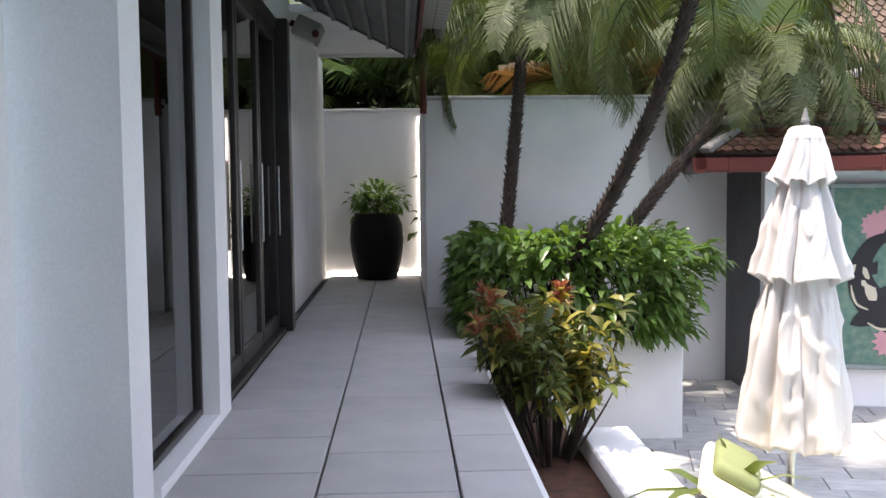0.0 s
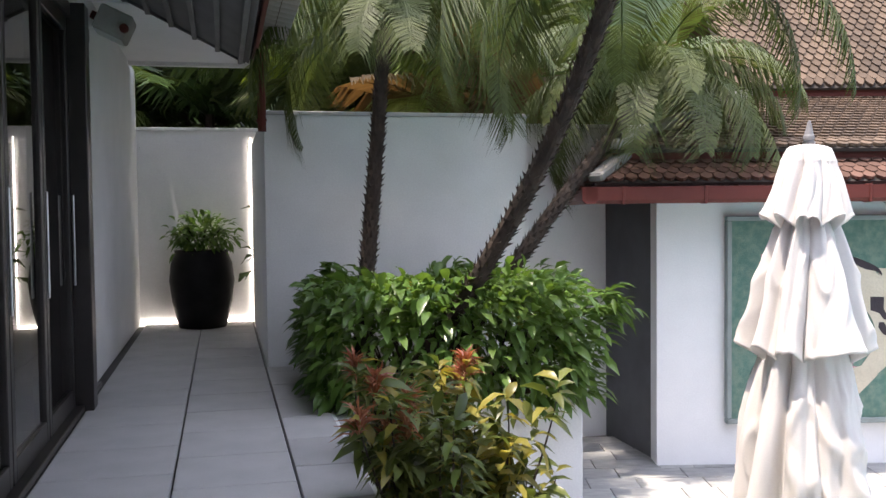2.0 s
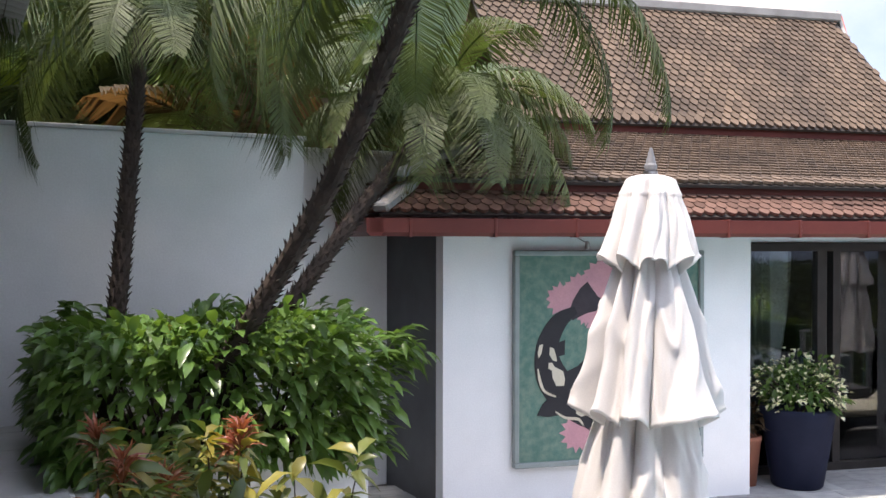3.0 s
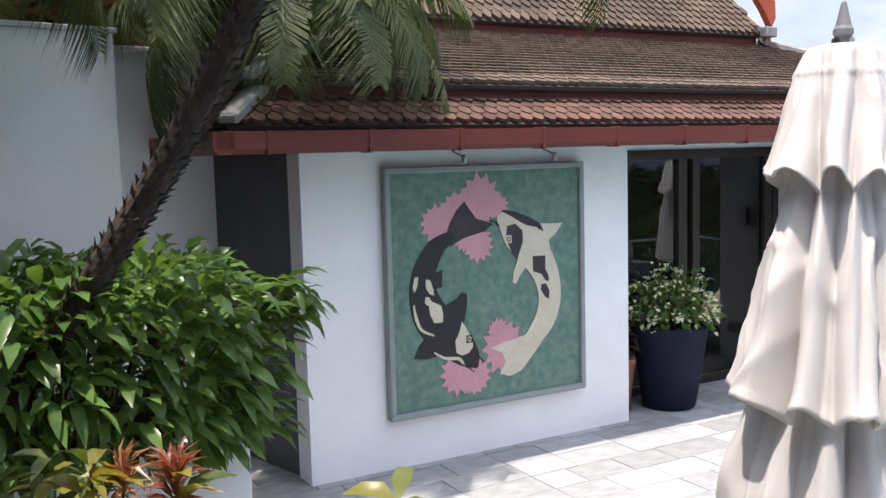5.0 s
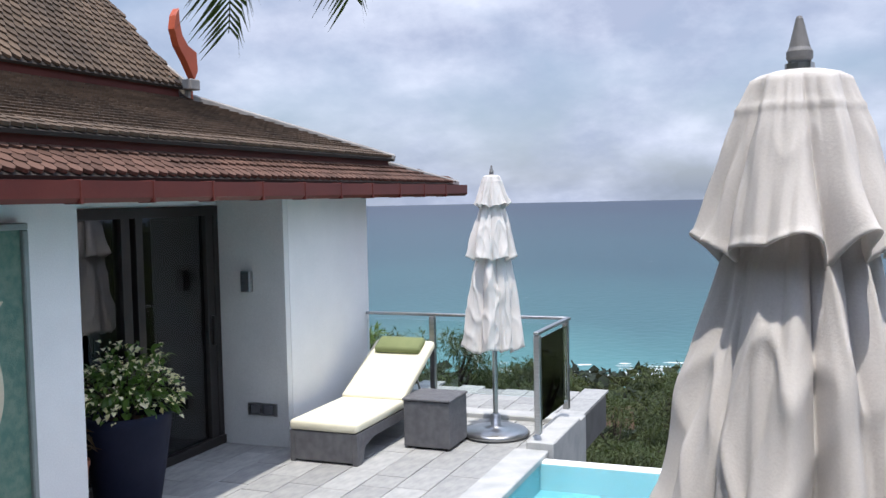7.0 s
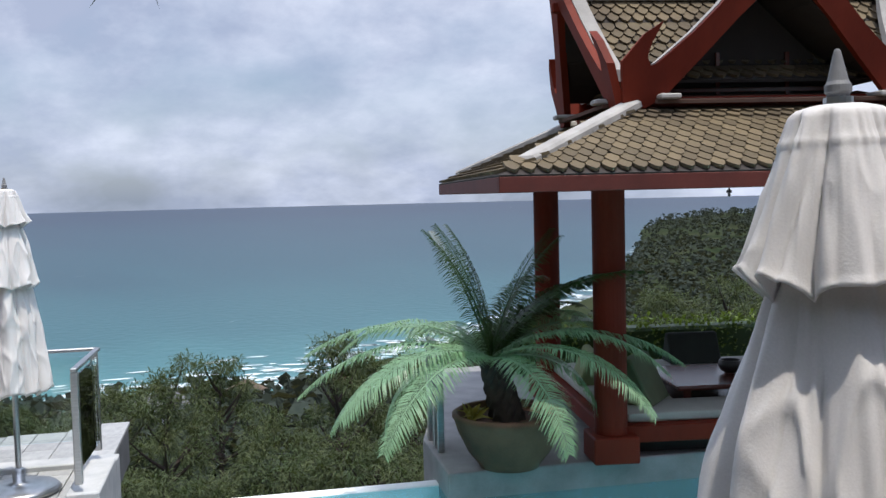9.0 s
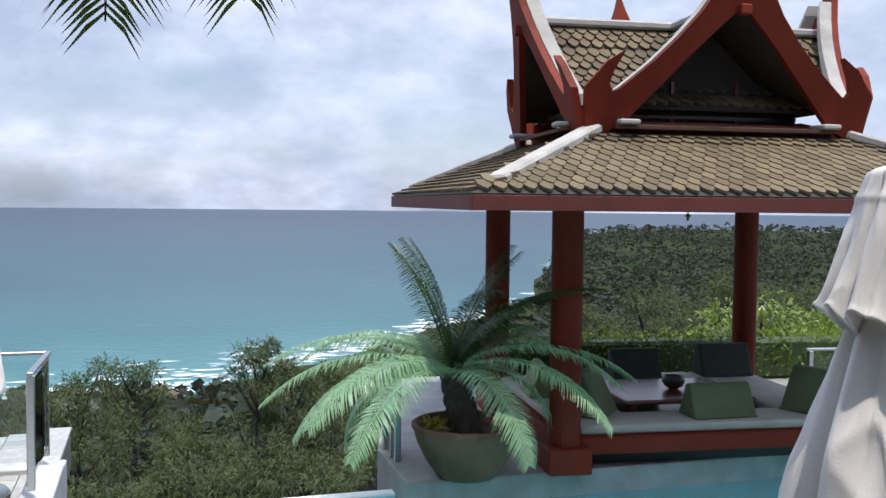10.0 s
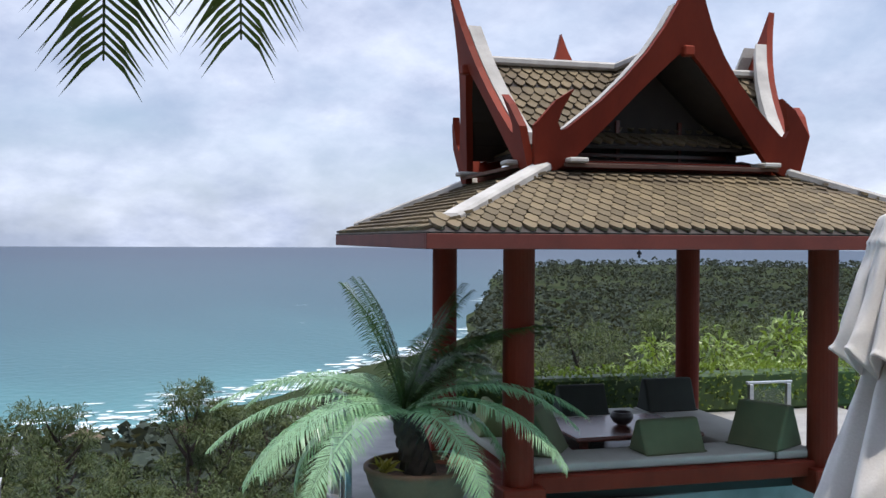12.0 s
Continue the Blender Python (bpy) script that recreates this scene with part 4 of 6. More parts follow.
    flat("ivory_edge", spine(smooth([(0.122, 0.545, 0.003), (0.132, 0.600, 0.007), (0.156, 0.650, 0.006), (0.214, 0.677, 0.004)])), 3.4, M_IVORY)
    flat("ivory_edge", spine(smooth([(0.212, 0.747, 0.003), (0.264, 0.777, 0.006), (0.331, 0.787, 0.007), (0.358, 0.820, 0.003)])), 3.4, M_IVORY)
    flat("barbel", spine([(0.405, 0.760, 0.004), (0.430, 0.790, 0.003), (0.455, 0.815, 0.002)]), 3.4, M_INK)
    flat("barbel", spine([(0.350, 0.812, 0.004), (0.385, 0.835, 0.003), (0.405, 0.852, 0.002)]), 3.4, M_INK)
    flat("white_koi_tail", [(0.713, 0.717), (0.636, 0.735), (0.552, 0.747), (0.493, 0.762), (0.551, 0.789), (0.567, 0.829), (0.537, 0.876), (0.587, 0.893), (0.648, 0.879), (0.695, 0.834), (0.759, 0.770)], 2.6, M_IVORY)
    flat("white_koi", spine(smooth([(0.541, 0.219, 0.012), (0.581, 0.238, 0.048), (0.640, 0.285, 0.080), (0.719, 0.365, 0.078), (0.785, 0.464, 0.068), (0.809, 0.572, 0.060), (0.783, 0.665, 0.055), (0.725, 0.735, 0.045), (0.675, 0.785, 0.034)])), 2.9, M_IVORY, "ivory painted koi")
    flat("fin", [(0.755, 0.256), (0.817, 0.259), (0.884, 0.260), (0.845, 0.303), (0.806, 0.329), (0.815, 0.371), (0.766, 0.321)], 3.1, M_IVORY)
    flat("fin", [(0.643, 0.394), (0.618, 0.449), (0.611, 0.495), (0.628, 0.505), (0.656, 0.464), (0.687, 0.432), (0.709, 0.399)], 3.1, M_IVORY)
    flat("black_patch", [(0.587, 0.257), (0.631, 0.250), (0.666, 0.281), (0.668, 0.327), (0.637, 0.400), (0.608, 0.369), (0.580, 0.310)], 3.5, M_PLUM)
    flat("black_patch", [(0.718, 0.393), (0.787, 0.395), (0.786, 0.452), (0.801, 0.479), (0.804, 0.508), (0.785, 0.501), (0.764, 0.473), (0.720, 0.458)], 3.5, M_PLUM)
    flat("black_patch", [(0.763, 0.516), (0.788, 0.516), (0.806, 0.548), (0.803, 0.584), (0.781, 0.572), (0.759, 0.541)], 3.5, M_PLUM)
    flat("black_edge", spine(smooth([(0.565, 0.193, 0.004), (0.617, 0.209, 0.012), (0.691, 0.241, 0.018), (0.751, 0.263, 0.010), (0.776, 0.290, 0.003)])), 3.5, M_PLUM)
    flat("barbel", spine([(0.500, 0.232, 0.003), (0.525, 0.236, 0.003), (0.545, 0.255, 0.004)]), 3.5, M_INK)
    for u, v, a, b in ((0.594, 0.313, M_IVORY, M_INK), (0.384, 0.711, M_INK, M_IVORY)):
        flat("eye_rim", [(u - 0.015, v - 0.016), (u + 0.015, v - 0.016), (u + 0.015, v + 0.016), (u - 0.015, v + 0.016)], 4.0, a)
        flat("eye_ring", blob(u, v, 0.010, 0.011, j=0), 4.5, b)
        flat("pupil", blob(u, v, 0.005, 0.006, j=0), 5.0, a)
    # two small picture lamps above the frame
    lamp = None
    for u in (0.36, 0.82):
        m = HM @ pose(0.60 + u * W_, -0.02, 1.31)
        if lamp is None:
            lamp = thing("picture_lamp", m, "small steel picture spotlight under the eave", "spotlight", "picture lamps")
            part("arm", rod((-0.05, -0.0, 0.05), (0.0, -0.10, 0.0), 0.006, 8), M_STEEL, lamp)
            part("head", lathe([(0.012, 0.02), (0.02, 0.0), (0.022, -0.04), (0.018, -0.045)], 12), M_STEEL, lamp, m=pose(0, -0.10, 0))
        else:
            copy_thing(lamp, m)


painting()

# ---------------------------------------------------------------- umbrellas
def umbrella(m):
    u = thing("closed_umbrella", m, "closed white canvas garden umbrella with three tiers on a steel pole", "umbrella", "closed umbrellas")
    part("pole", rod((0, 0, 0.09), (0, 0, 2.54), 0.024, 14), M_STEEL, u)
    part("base", lathe([(0.30, 0), (0.33, 0.03), (0.30, 0.06), (0.14, 0.085), (0.05, 0.10), (0.05, 0.2), (0.03, 0.22)], 40), M_STEEL, u, "round polished steel base", smooth=True)
    part("finial", lathe([(0.0185, 2.50), (0.0185, 2.545), (0.0215, 2.549), (0.0215, 2.560), (0.0175, 2.567), (0.006, 2.616), (0.004, 2.620), (0.0005, 2.621)], 24), M_FINIAL, u, "matte grey pointed finial")
    rnd = random.Random(5)

    def tier(name, z0, z1, r0, r1, folds, seed, cap, a0, a1, bell=1.0, slack=0.006, drape=2.0):
        ph = [rnd.uniform(0, 6.28) for _ in range(8)]
        rows, seg = 40, 240
        bm = bmesh.new()
        rings = []
        if cap:
            for q, dz in ((0.25, 0.016), (0.6, 0.014), (0.88, 0.008)):
                rings.append([bm.verts.new((r0 * q * math.cos(2 * math.pi * k / seg), r0 * q * math.sin(2 * math.pi * k / seg), z0 + dz)) for k in range(seg)])
        for i in range(rows + 1):
            f = i / rows
            ring = []
            for k in range(seg):
                a = 2 * math.pi * k / seg
                nz = noise.noise(Vector((math.cos(a) * 1.3 + seed, math.sin(a) * 1.3, f * 1.6)))
                aw = a + 0.17 * math.sin(2 * a + ph[0] + 0.9 * f) + 0.10 * math.sin(3 * a + ph[1] - 1.3 * f) + 0.10 * nz * f
                # loose cloth: round lobes between sharp creases, broken by finer pleats
                lobe = abs(math.sin(folds * aw / 2 + ph[2])) ** 0.75
                pleat = abs(math.sin((folds + 3) * aw / 2 + ph[3] + 1.1 * f)) ** 0.8
                amp = a0 + (a1 - a0) * f ** 0.8
                amp *= 0.65 + 0.45 * math.sin(2 * a + ph[4]) ** 2
                rr = r0 + (r1 - r0) * f ** bell + amp * (lobe - 0.62) + 0.42 * amp * (pleat - 0.6)
                rr += 0.010 * f * noise.noise(Vector((math.cos(a) * 4, math.sin(a) * 4 + seed, f * 1.4)))
                rr += 0.007 * noise.noise(Vector((math.cos(a) * 9, math.sin(a) * 9 + seed, f * 2.2))) * min(1, 3 * f)
                rr *= 1 + 0.05 * f * math.sin(a + ph[5])
                # slack cloth: diagonal creases that run into one another
                u1 = Vector((math.cos(a) * 2.6 + seed, math.sin(a) * 2.6, f * drape))
                crease = 1 - abs(noise.noise(u1 + Vector((0, 0, 3.7)))) * 3.2
                rr += slack * max(0.0, crease) ** 2 * min(1, 2.5 * f) + slack * 0.9 * noise.noise(u1 * 0.8 + Vector((9, 0, 0)))
                if cap and f < 0.3:
                    rr += 0.0035 * math.exp(-((f - 0.17) / 0.022) ** 2) + 0.002 * math.sin(31 * a + 4 * math.sin(5 * a)) * math.exp(-((f - 0.13) / 0.08) ** 2)
                if f > 0.965:
                    rr += 0.003
                dz = 0.055 * f ** 5 * (lobe - 0.65) + 0.02 * f ** 5 * (pleat - 0.6)
                ring.append(bm.verts.new((rr * math.cos(a), rr * math.sin(a), z0 + (z1 - z0) * f + dz)))
            rings.append(ring)
        for a, b in zip(rings, rings[1:]):
            for k in range(seg):
                bm.faces.new((a[k], a[(k + 1) % seg], b[(k + 1) % seg], b[k]))
        if cap:
            bm.faces.new(rings[0])
        bmesh.ops.recalc_face_normals(bm, faces=bm.faces)
        bmesh.ops.solidify(bm, geom=list(bm.faces), thickness=0.003)
        part(name, bm, M_CANVAS, u, smooth=True)
    tier("top_tier", 2.512, 2.235, 0.078, 0.150, 8, 1.0, True, 0.010, 0.062, 1.0, 0.004, 1.2)
    tier("middle_tier", 2.30, 1.73, 0.078, 0.214, 8, 4.0, False, 0.014, 0.100, 0.8, 0.012, 2.6)
    tier("lower_tier", 1.84, 0.86, 0.118, 0.258, 8, 8.0, False, 0.030, 0.105, 0.62, 0.020, 4.2)
    for k in range(8):
        a = 2 * math.pi * k / 8
        part("rib", rod((0.035 * math.cos(a), 0.035 * math.sin(a), 2.45), (0.085 * math.cos(a), 0.085 * math.sin(a), 0.92), 0.008, 6), M_STEEL, u)
    return u


umb = umbrella(pose(2.005, 4.99, F, 0, 1.5, 0) @ pose(0, 0, 0, 0, 0, 20))
umb2 = copy_thing(umb, HM @ pose(6.38, -1.83, F, 0, 0, 95))

# ---------------------------------------------------------------- leaves and fronds
def leaf_cloud(name, points, material, parent, size, label="", seed=0, narrow=0.32, droop=0.35, m=None, kind="", fine=False):
    """One mesh of folded leaves, one at each point (place, outward way)."""
    rnd = np.random.RandomState(seed)
    n = len(points)
    P = np.array([p for p, o in points], float)
    O = np.array([o for p, o in points], float) + rnd.normal(0, 0.45, (n, 3))
    O[:, 2] -= droop * rnd.rand(n)
    O /= np.linalg.norm(O, axis=1)[:, None] + 1e-9
    S = np.cross(O, (0, 0, 1)) + rnd.normal(0, 0.35, (n, 3))
    S -= O * (S * O).sum(1)[:, None]
    S /= np.linalg.norm(S, axis=1)[:, None] + 1e-9
    U = np.cross(S, O)
    L = (size * rnd.uniform(0.65, 1.25, n))[:, None]
    w = L * narrow
    if fine:
        # a curved ovate blade: two cross rows between the stalk and the drooping tip
        down = np.array((0, 0, 1)) * L
        A1, A2 = P + O * L * 0.32 + U * L * 0.07, P + O * L * 0.68 + U * L * 0.04 - down * 0.07
        T = P + O * L - down * 0.24
        V = np.stack((P, A1 + S * w * 0.46 + U * w * 0.16, A1, A1 - S * w * 0.46 + U * w * 0.16, A2 + S * w * 0.40 + U * w * 0.12, A2, A2 - S * w * 0.40 + U * w * 0.12, T), 1).reshape(-1, 3).tolist()
        j = (np.arange(n) * 8)[:, None, None]
        Fc = (np.array(((0, 1, 2), (0, 2, 3), (1, 4, 5), (1, 5, 2), (2, 5, 6), (2, 6, 3), (4, 7, 5), (5, 7, 6)))[None] + j).reshape(-1, 3).tolist()
        return raw(name, V, Fc, material, parent, label, m, smooth=True, kind=kind)
    B = P + O * L * 0.5 + U * L * 0.06
    T = P + O * L - np.array((0, 0, 1)) * L * 0.18
    V = np.stack((P, B + S * w * 0.5 + U * w * 0.18, T, B - S * w * 0.5 + U * w * 0.18, B), 1).reshape(-1, 3).tolist()
    j = (np.arange(n) * 5)[:, None, None]
    Fc = (np.array(((0, 1, 4), (1, 2, 4), (2, 3, 4), (3, 0, 4)))[None] + j).reshape(-1, 3).tolist()
    return raw(name, V, Fc, material, parent, label, m, kind=kind)


def frond_mesh(name, L, n, leaf, material, curl=0.9, vee=0.35, wid=0.012, hang=0.5, seed=0, fan=1.0):
    """A feather frond along +x that arches down, with leaflets along both sides of its rib."""
    rnd = random.Random(seed)
    V, Fc = [], []
    pts = []
    for i in range(n + 1):
        f = i / n
        a = 0.9 - curl * 1.9 * f
        pts.append((f, a))
    x = z = 0.0
    rib = []
    for f, a in pts:
        rib.append(Vector((x, 0, z)))
        x += L / n * math.cos(a); z += L / n * math.sin(a)
    for i in range(n):
        p, q = rib[i], rib[i + 1]
        r = 0.011 * (1 - i / n) + 0.002
        j = len(V)
        for c in (p, q):
            V += [tuple(c + Vector((0, r, 0))), tuple(c + Vector((0, -r, 0))), tuple(c + Vector((0, 0, -r * 1.5)))]
        Fc += [(j, j + 3, j + 4, j + 1), (j + 1, j + 4, j + 5, j + 2), (j + 2, j + 5, j + 3, j)]
    for i in range(2, n + 1):
        f = i / n
        d = (rib[i] - rib[i - 1]).normalized()
        up = Vector((0, 1, 0)).cross(d) * -1
        ll = leaf * (0.35 + 1.1 * math.sin(math.pi * min(1, 0.12 + f * 0.86)) ** 0.8) * rnd.uniform(0.85, 1.12)
        for sgn in (-1, 1):
            for extra in (0.0, 0.5):
                base = rib[i - 1].lerp(rib[i], extra)
                w = (Vector((0, sgn, 0)) * fan + d * rnd.uniform(0.55, 0.8) + up * (vee * (1 - f * 0.5)) + Vector((0, 0, -0.15))).normalized()
                mid = base + w * ll * 0.5
                tip = base + w * ll + Vector((0, 0, -hang * ll * rnd.uniform(0.5, 1.1)))
                tn = d * wid
                j = len(V)
                V += [tuple(base - tn * 0.5), tuple(base + tn * 0.5), tuple(mid + tn), tuple(mid - tn), tuple(tip)]
                Fc += [(j, j + 1, j + 2, j + 3), (j + 3, j + 2, j + 4)]
    me = bpy.data.meshes.new(name)
    me.from_pydata(V, [], Fc); me.materials.append(material); me.update()
    return me


def hull(n, c, r, seed, lo=0.55, zmin=-0.7):
    """Points through the outer shell of a lumpy crown, with the way outwards."""
    rnd = np.random.RandomState(seed)
    out = []
    while len(out) < n:
        d = rnd.normal(0, 1, 3); d /= np.linalg.norm(d)
        if d[2] < zmin:
            continue
        k = rnd.uniform(lo, 1.0) * (0.82 + 0.36 * noise.noise(Vector((d[0] * 1.7 + seed, d[1] * 1.7, d[2] * 1.7))))
        out.append(((c[0] + d[0] * r[0] * k, c[1] + d[1] * r[1] * k, c[2] + d[2] * r[2] * k), (d[0], d[1], d[2] * 0.6 + 0.2)))
    return out


def tube(pts, rad, seg=10):
    """A bent tapered stem through points; rad(f, angle) gives the radius."""
    bm = bmesh.new()
    rings = []
    for i, p in enumerate(pts):
        p = Vector(p)
        d = (Vector(pts[min(i + 1, len(pts) - 1)]) - Vector(pts[max(i - 1, 0)])).normalized()
        q = d.to_track_quat("Z", "Y")
        f = i / (len(pts) - 1)
        rings.append([bm.verts.new(p + q @ Vector((math.cos(a) * rad(f, a), math.sin(a) * rad(f, a), 0))) for a in (2 * math.pi * k / seg for k in range(seg))])
    for a, b in zip(rings, rings[1:]):
        for k in range(seg):
            bm.faces.new((a[k], a[(k + 1) % seg], b[(k + 1) % seg], b[k]))
    bm.faces.new(list(reversed(rings[0]))); bm.faces.new(rings[-1])
    return bm


def bend(a, b, n, sag=(0, 0, 0)):
    a, b, s = Vector(a), Vector(b), Vector(sag)
    return [a.lerp(b, k / n) + s * (4 * (k / n) * (1 - k / n)) for k in range(n + 1)]


# ---------------------------------------------------------------- date palms in the planter
FROND = [frond_mesh("frond", 1.55, 62, 0.30, M_PALM, curl=c, hang=h, seed=s, wid=0.0065) for c, h, s in ((1.0, 0.85, 1), (1.15, 1.0, 2), (0.85, 0.75, 3))]
LONG = frond_mesh("frond", 1.75, 44, 0.235, M_PALM, curl=0.95, vee=0.1, hang=0.45, seed=7, wid=0.008, fan=0.8)


def palm(base, mid, top, n, seed, label, lo=-25, long=(), clear=()):
    rnd = random.Random(seed)
    t = thing("date_palm", pose(*base), label, "palm tree", "palms in the planter")
    b, md, tp = Vector(base), Vector(mid), Vector(top)
    pts = []
    for k in range(61):
        f = k / 60
        p = (b * (1 - f) ** 2 + (md * 2 - (b + tp) / 2) * 2 * f * (1 - f) + tp * f * f) - b
        pts.append(p)
    part("trunk", tube(pts, lambda f, a: (0.064 - 0.014 * f) * (1 + 0.05 * math.sin(a * 5 + f * 40)), 14), M_TRUNK, t)
    # old leaf stubs stand round the trunk in spirals
    V, Fc = [], []
    for k in range(420):
        f = 0.03 + 0.97 * k / 420
        i = min(59, int(f * 60))
        p = pts[i].lerp(pts[i + 1], f * 60 - i)
        d = (pts[i + 1] - pts[i]).normalized()
        q = d.to_track_quat("Z", "Y")
        a = k * 2.399
        o = q @ Vector((math.cos(a), math.sin(a), 0)); s = q @ Vector((-math.sin(a), math.cos(a), 0))
        r, h = 0.056 - 0.014 * f, rnd.uniform(0.026, 0.044)
        j = len(V)
        V += [tuple(p + o * r + s * 0.017), tuple(p + o * r - s * 0.017), tuple(p + o * r + d * 0.03), tuple(p + o * (r + h) + d * rnd.uniform(0.045, 0.08))]
        Fc += [(j, j + 1, j + 3), (j + 1, j + 2, j + 3), (j + 2, j, j + 3), (j, j + 2, j + 1)]
    raw("bark", V, Fc, M_TRUNK, t, kind="stuff")
    for k in range(n):
        az, el = k * 137.5 + rnd.uniform(-15, 15), lo + (k / n) * 70 + rnd.uniform(-8, 8)
        if clear and clear[0] < (az + 180) % 360 - 180 < clear[1]:
            el = rnd.uniform(35, 70)
        share("frond", FROND[k % 3], t, pose(*(tp - b + Vector((0, 0, 0.02 * k / n))), rnd.uniform(-20, 20), -el + 10, az))
    for az, el, k in long:
        share("frond", LONG, t, pose(*(tp - b), 0, -el, az) @ Matrix.Scale(k, 4))
    return t


palm((0.83, 8.80, -0.1), (1.03, 9.20, 1.4), (1.17, 9.32, 2.80), 19, 3, "slim upright date palm with a dark shaggy trunk")
palm((1.02, 8.55, -0.1), (1.74, 7.54, 1.38), (2.04, 6.61, 2.80), 22, 5, "leaning date palm with stubs along its trunk", long=((-19, -48.0, 0.88), (-32, -38.0, 0.96)), clear=(-130, 40))
palm((1.58, 9.40, -0.1), (2.47, 9.10, 1.25), (3.66, 9.70, 2.40), 26, 8, "strongly leaning date palm beside the house roof", lo=-35)

# hedge in the raised planter
rs = np.random.RandomState(4)
hedge = thing("hedge_bush", pose(1.5, 8.7, -0.08), "dense glossy green hedge filling the planter", "bush")
pts = []
while len(pts) < 4700:
    x, y, z = rs.uniform(-1.05, 1.05), rs.uniform(-0.85, 0.75), rs.uniform(0.0, 1.0)
    top = 0.86 + 0.16 * noise.noise(Vector((x * 2.2, y * 2.2, 3)))
    ex = max(abs(x) / ((1.0 if x < 0 else 0.92) + 0.14 * noise.noise(Vector((y * 2, z * 3, 1)))), -y / (0.68 + 0.25 * math.sin(z * 2.9) + 0.12 * noise.noise(Vector((x * 2, z * 3, 7)))), y / 0.75, z / top)
    if 0.72 < ex < 1.03 and z > 0.03:
        pts.append(((x, y, z), (x * 0.9, y * 0.9 - 0.25, z * 0.9 - 0.1)))
leaf_cloud("leaves", pts, M_HEDGE, hedge, 0.155, seed=5, narrow=0.40, droop=0.7, fine=True)
for k in range(26):
    x, y = rs.uniform(-0.8, 0.8), rs.uniform(-0.5, 0.6)
    part("stem", tube(bend((x * 0.6, y * 0.5, 0), (x, y, rs.uniform(0.5, 0.9)), 5, (0.03, 0, 0)), lambda f, a: 0.010 * (1.2 - f), 6), M_TRUNK, hedge)
sprig = [((0.96 + 0.18 * f + rs.normal(0, 0.04), -0.75 + rs.normal(0, 0.06), 0.72 + 0.10 * f - 0.15 * f * f + rs.normal(0, 0.04)), (0.8, -0.3, -0.25)) for f in np.linspace(0, 1, 60)]
leaf_cloud("sprig", sprig, M_HEDGE, hedge, 0.12, seed=6, narrow=0.33, fine=True)
part("sprig_stem", tube(bend((0.7, -0.5, 0.45), (1.13, -0.78, 0.70), 6, (0, 0, 0.1)), lambda f, a: 0.006, 6), M_TRUNK, hedge)
leaf_cloud("blossom", [((x, y, z), (0, -1, 0.3)) for x, y, z in ((-0.33, -0.25, 0.88), (0.1, -0.72, 0.55), (0.35, -0.72, 0.62), (0.36, -0.74, 0.62), (-0.32, -0.27, 0.88))], M_CROTY, hedge, 0.07, seed=2, narrow=0.7)

# croton shrub beside the walkway
def croton(base, h, spread, n, seed, label):
    rnd = random.Random(seed)
    t = thing("croton_shrub", pose(*base), label, "shrub", "crotons in the bed")
    green, yellow, red = [], [], []
    for k in range(n):
        a = rnd.uniform(0, 6.28); r = spread * rnd.uniform(0.25, 1.0) ** 0.7
        hh = h * rnd.uniform(0.55, 1.0)
        tip = Vector((r * math.cos(a), r * math.sin(a) * 1.25, hh))
        part("stem", tube(bend((0.1 * math.cos(a), 0.1 * math.sin(a), 0), tip, 6, (0.05 * math.cos(a), 0.05 * math.sin(a), 0.05)), lambda f, q: 0.009 * (1.25 - f), 6), M_TRUNK, t)
        for i in range(34):
            f = rnd.uniform(0.38, 1.0) ** 0.7
            p = tip * f + Vector((0, 0, 0.03))
            b = rnd.uniform(0, 6.28)
            o = (math.cos(b), math.sin(b), 0.35)
            dest = yellow if rnd.random() < (0.42 if math.cos(a) > 0.1 else 0.10) and f > 0.5 else green
            dest.append((tuple(p), o))
        if k % 4 == 0 and hh > 0.72 * h:
            for i in range(60):
                b = rnd.uniform(0, 6.28)
                red.append((tuple(tip + Vector((0, 0, rnd.uniform(-0.04, 0.06)))), (math.cos(b) * 0.8, math.sin(b) * 0.8, rnd.uniform(0.3, 1.6))))
    leaf_cloud("leaves", green, M_CROT, t, 0.15, seed=seed, narrow=0.30, fine=True)
    leaf_cloud("yellow_leaves", yellow, M_CROTY, t, 0.14, "yellow croton leaves", seed=seed + 1, narrow=0.36, fine=True)
    leaf_cloud("red_shoot", red, M_CROTR, t, 0.11, "red young shoots", seed=seed + 2, narrow=0.13, droop=0, kind="stuff")
    return t


croton((0.86, 5.75, -0.42), 0.97, 0.48, 38, 11, "tall croton shrub with green, yellow and red leaves")
croton((0.80, 6.75, -0.42), 0.90, 0.30, 18, 17, "dark green croton shrub with red shoots")
can = thing("blue_bucket", pose(0.78, 4.55, -0.42), "small blue plastic pot in the bed", "pot")
part("body", lathe([(0.05, 0), (0.065, 0.14), (0.07, 0.145), (0.06, 0.14), (0.05, 0.02)], 20), M_BLUE, can, smooth=True)
agave = thing("broad_leaf_plant", pose(1.50, 4.55, -0.30), "dark green strap-leaved plant beside the low wall", "plant")
leaf_cloud("leaves", [((0.02 * math.cos(a), 0.02 * math.sin(a), 0), (math.cos(a), math.sin(a), 0.9)) for a in np.linspace(0, 6.0, 13)], M_CROT, agave, 0.42, seed=3, narrow=0.15, droop=0.1, fine=True)

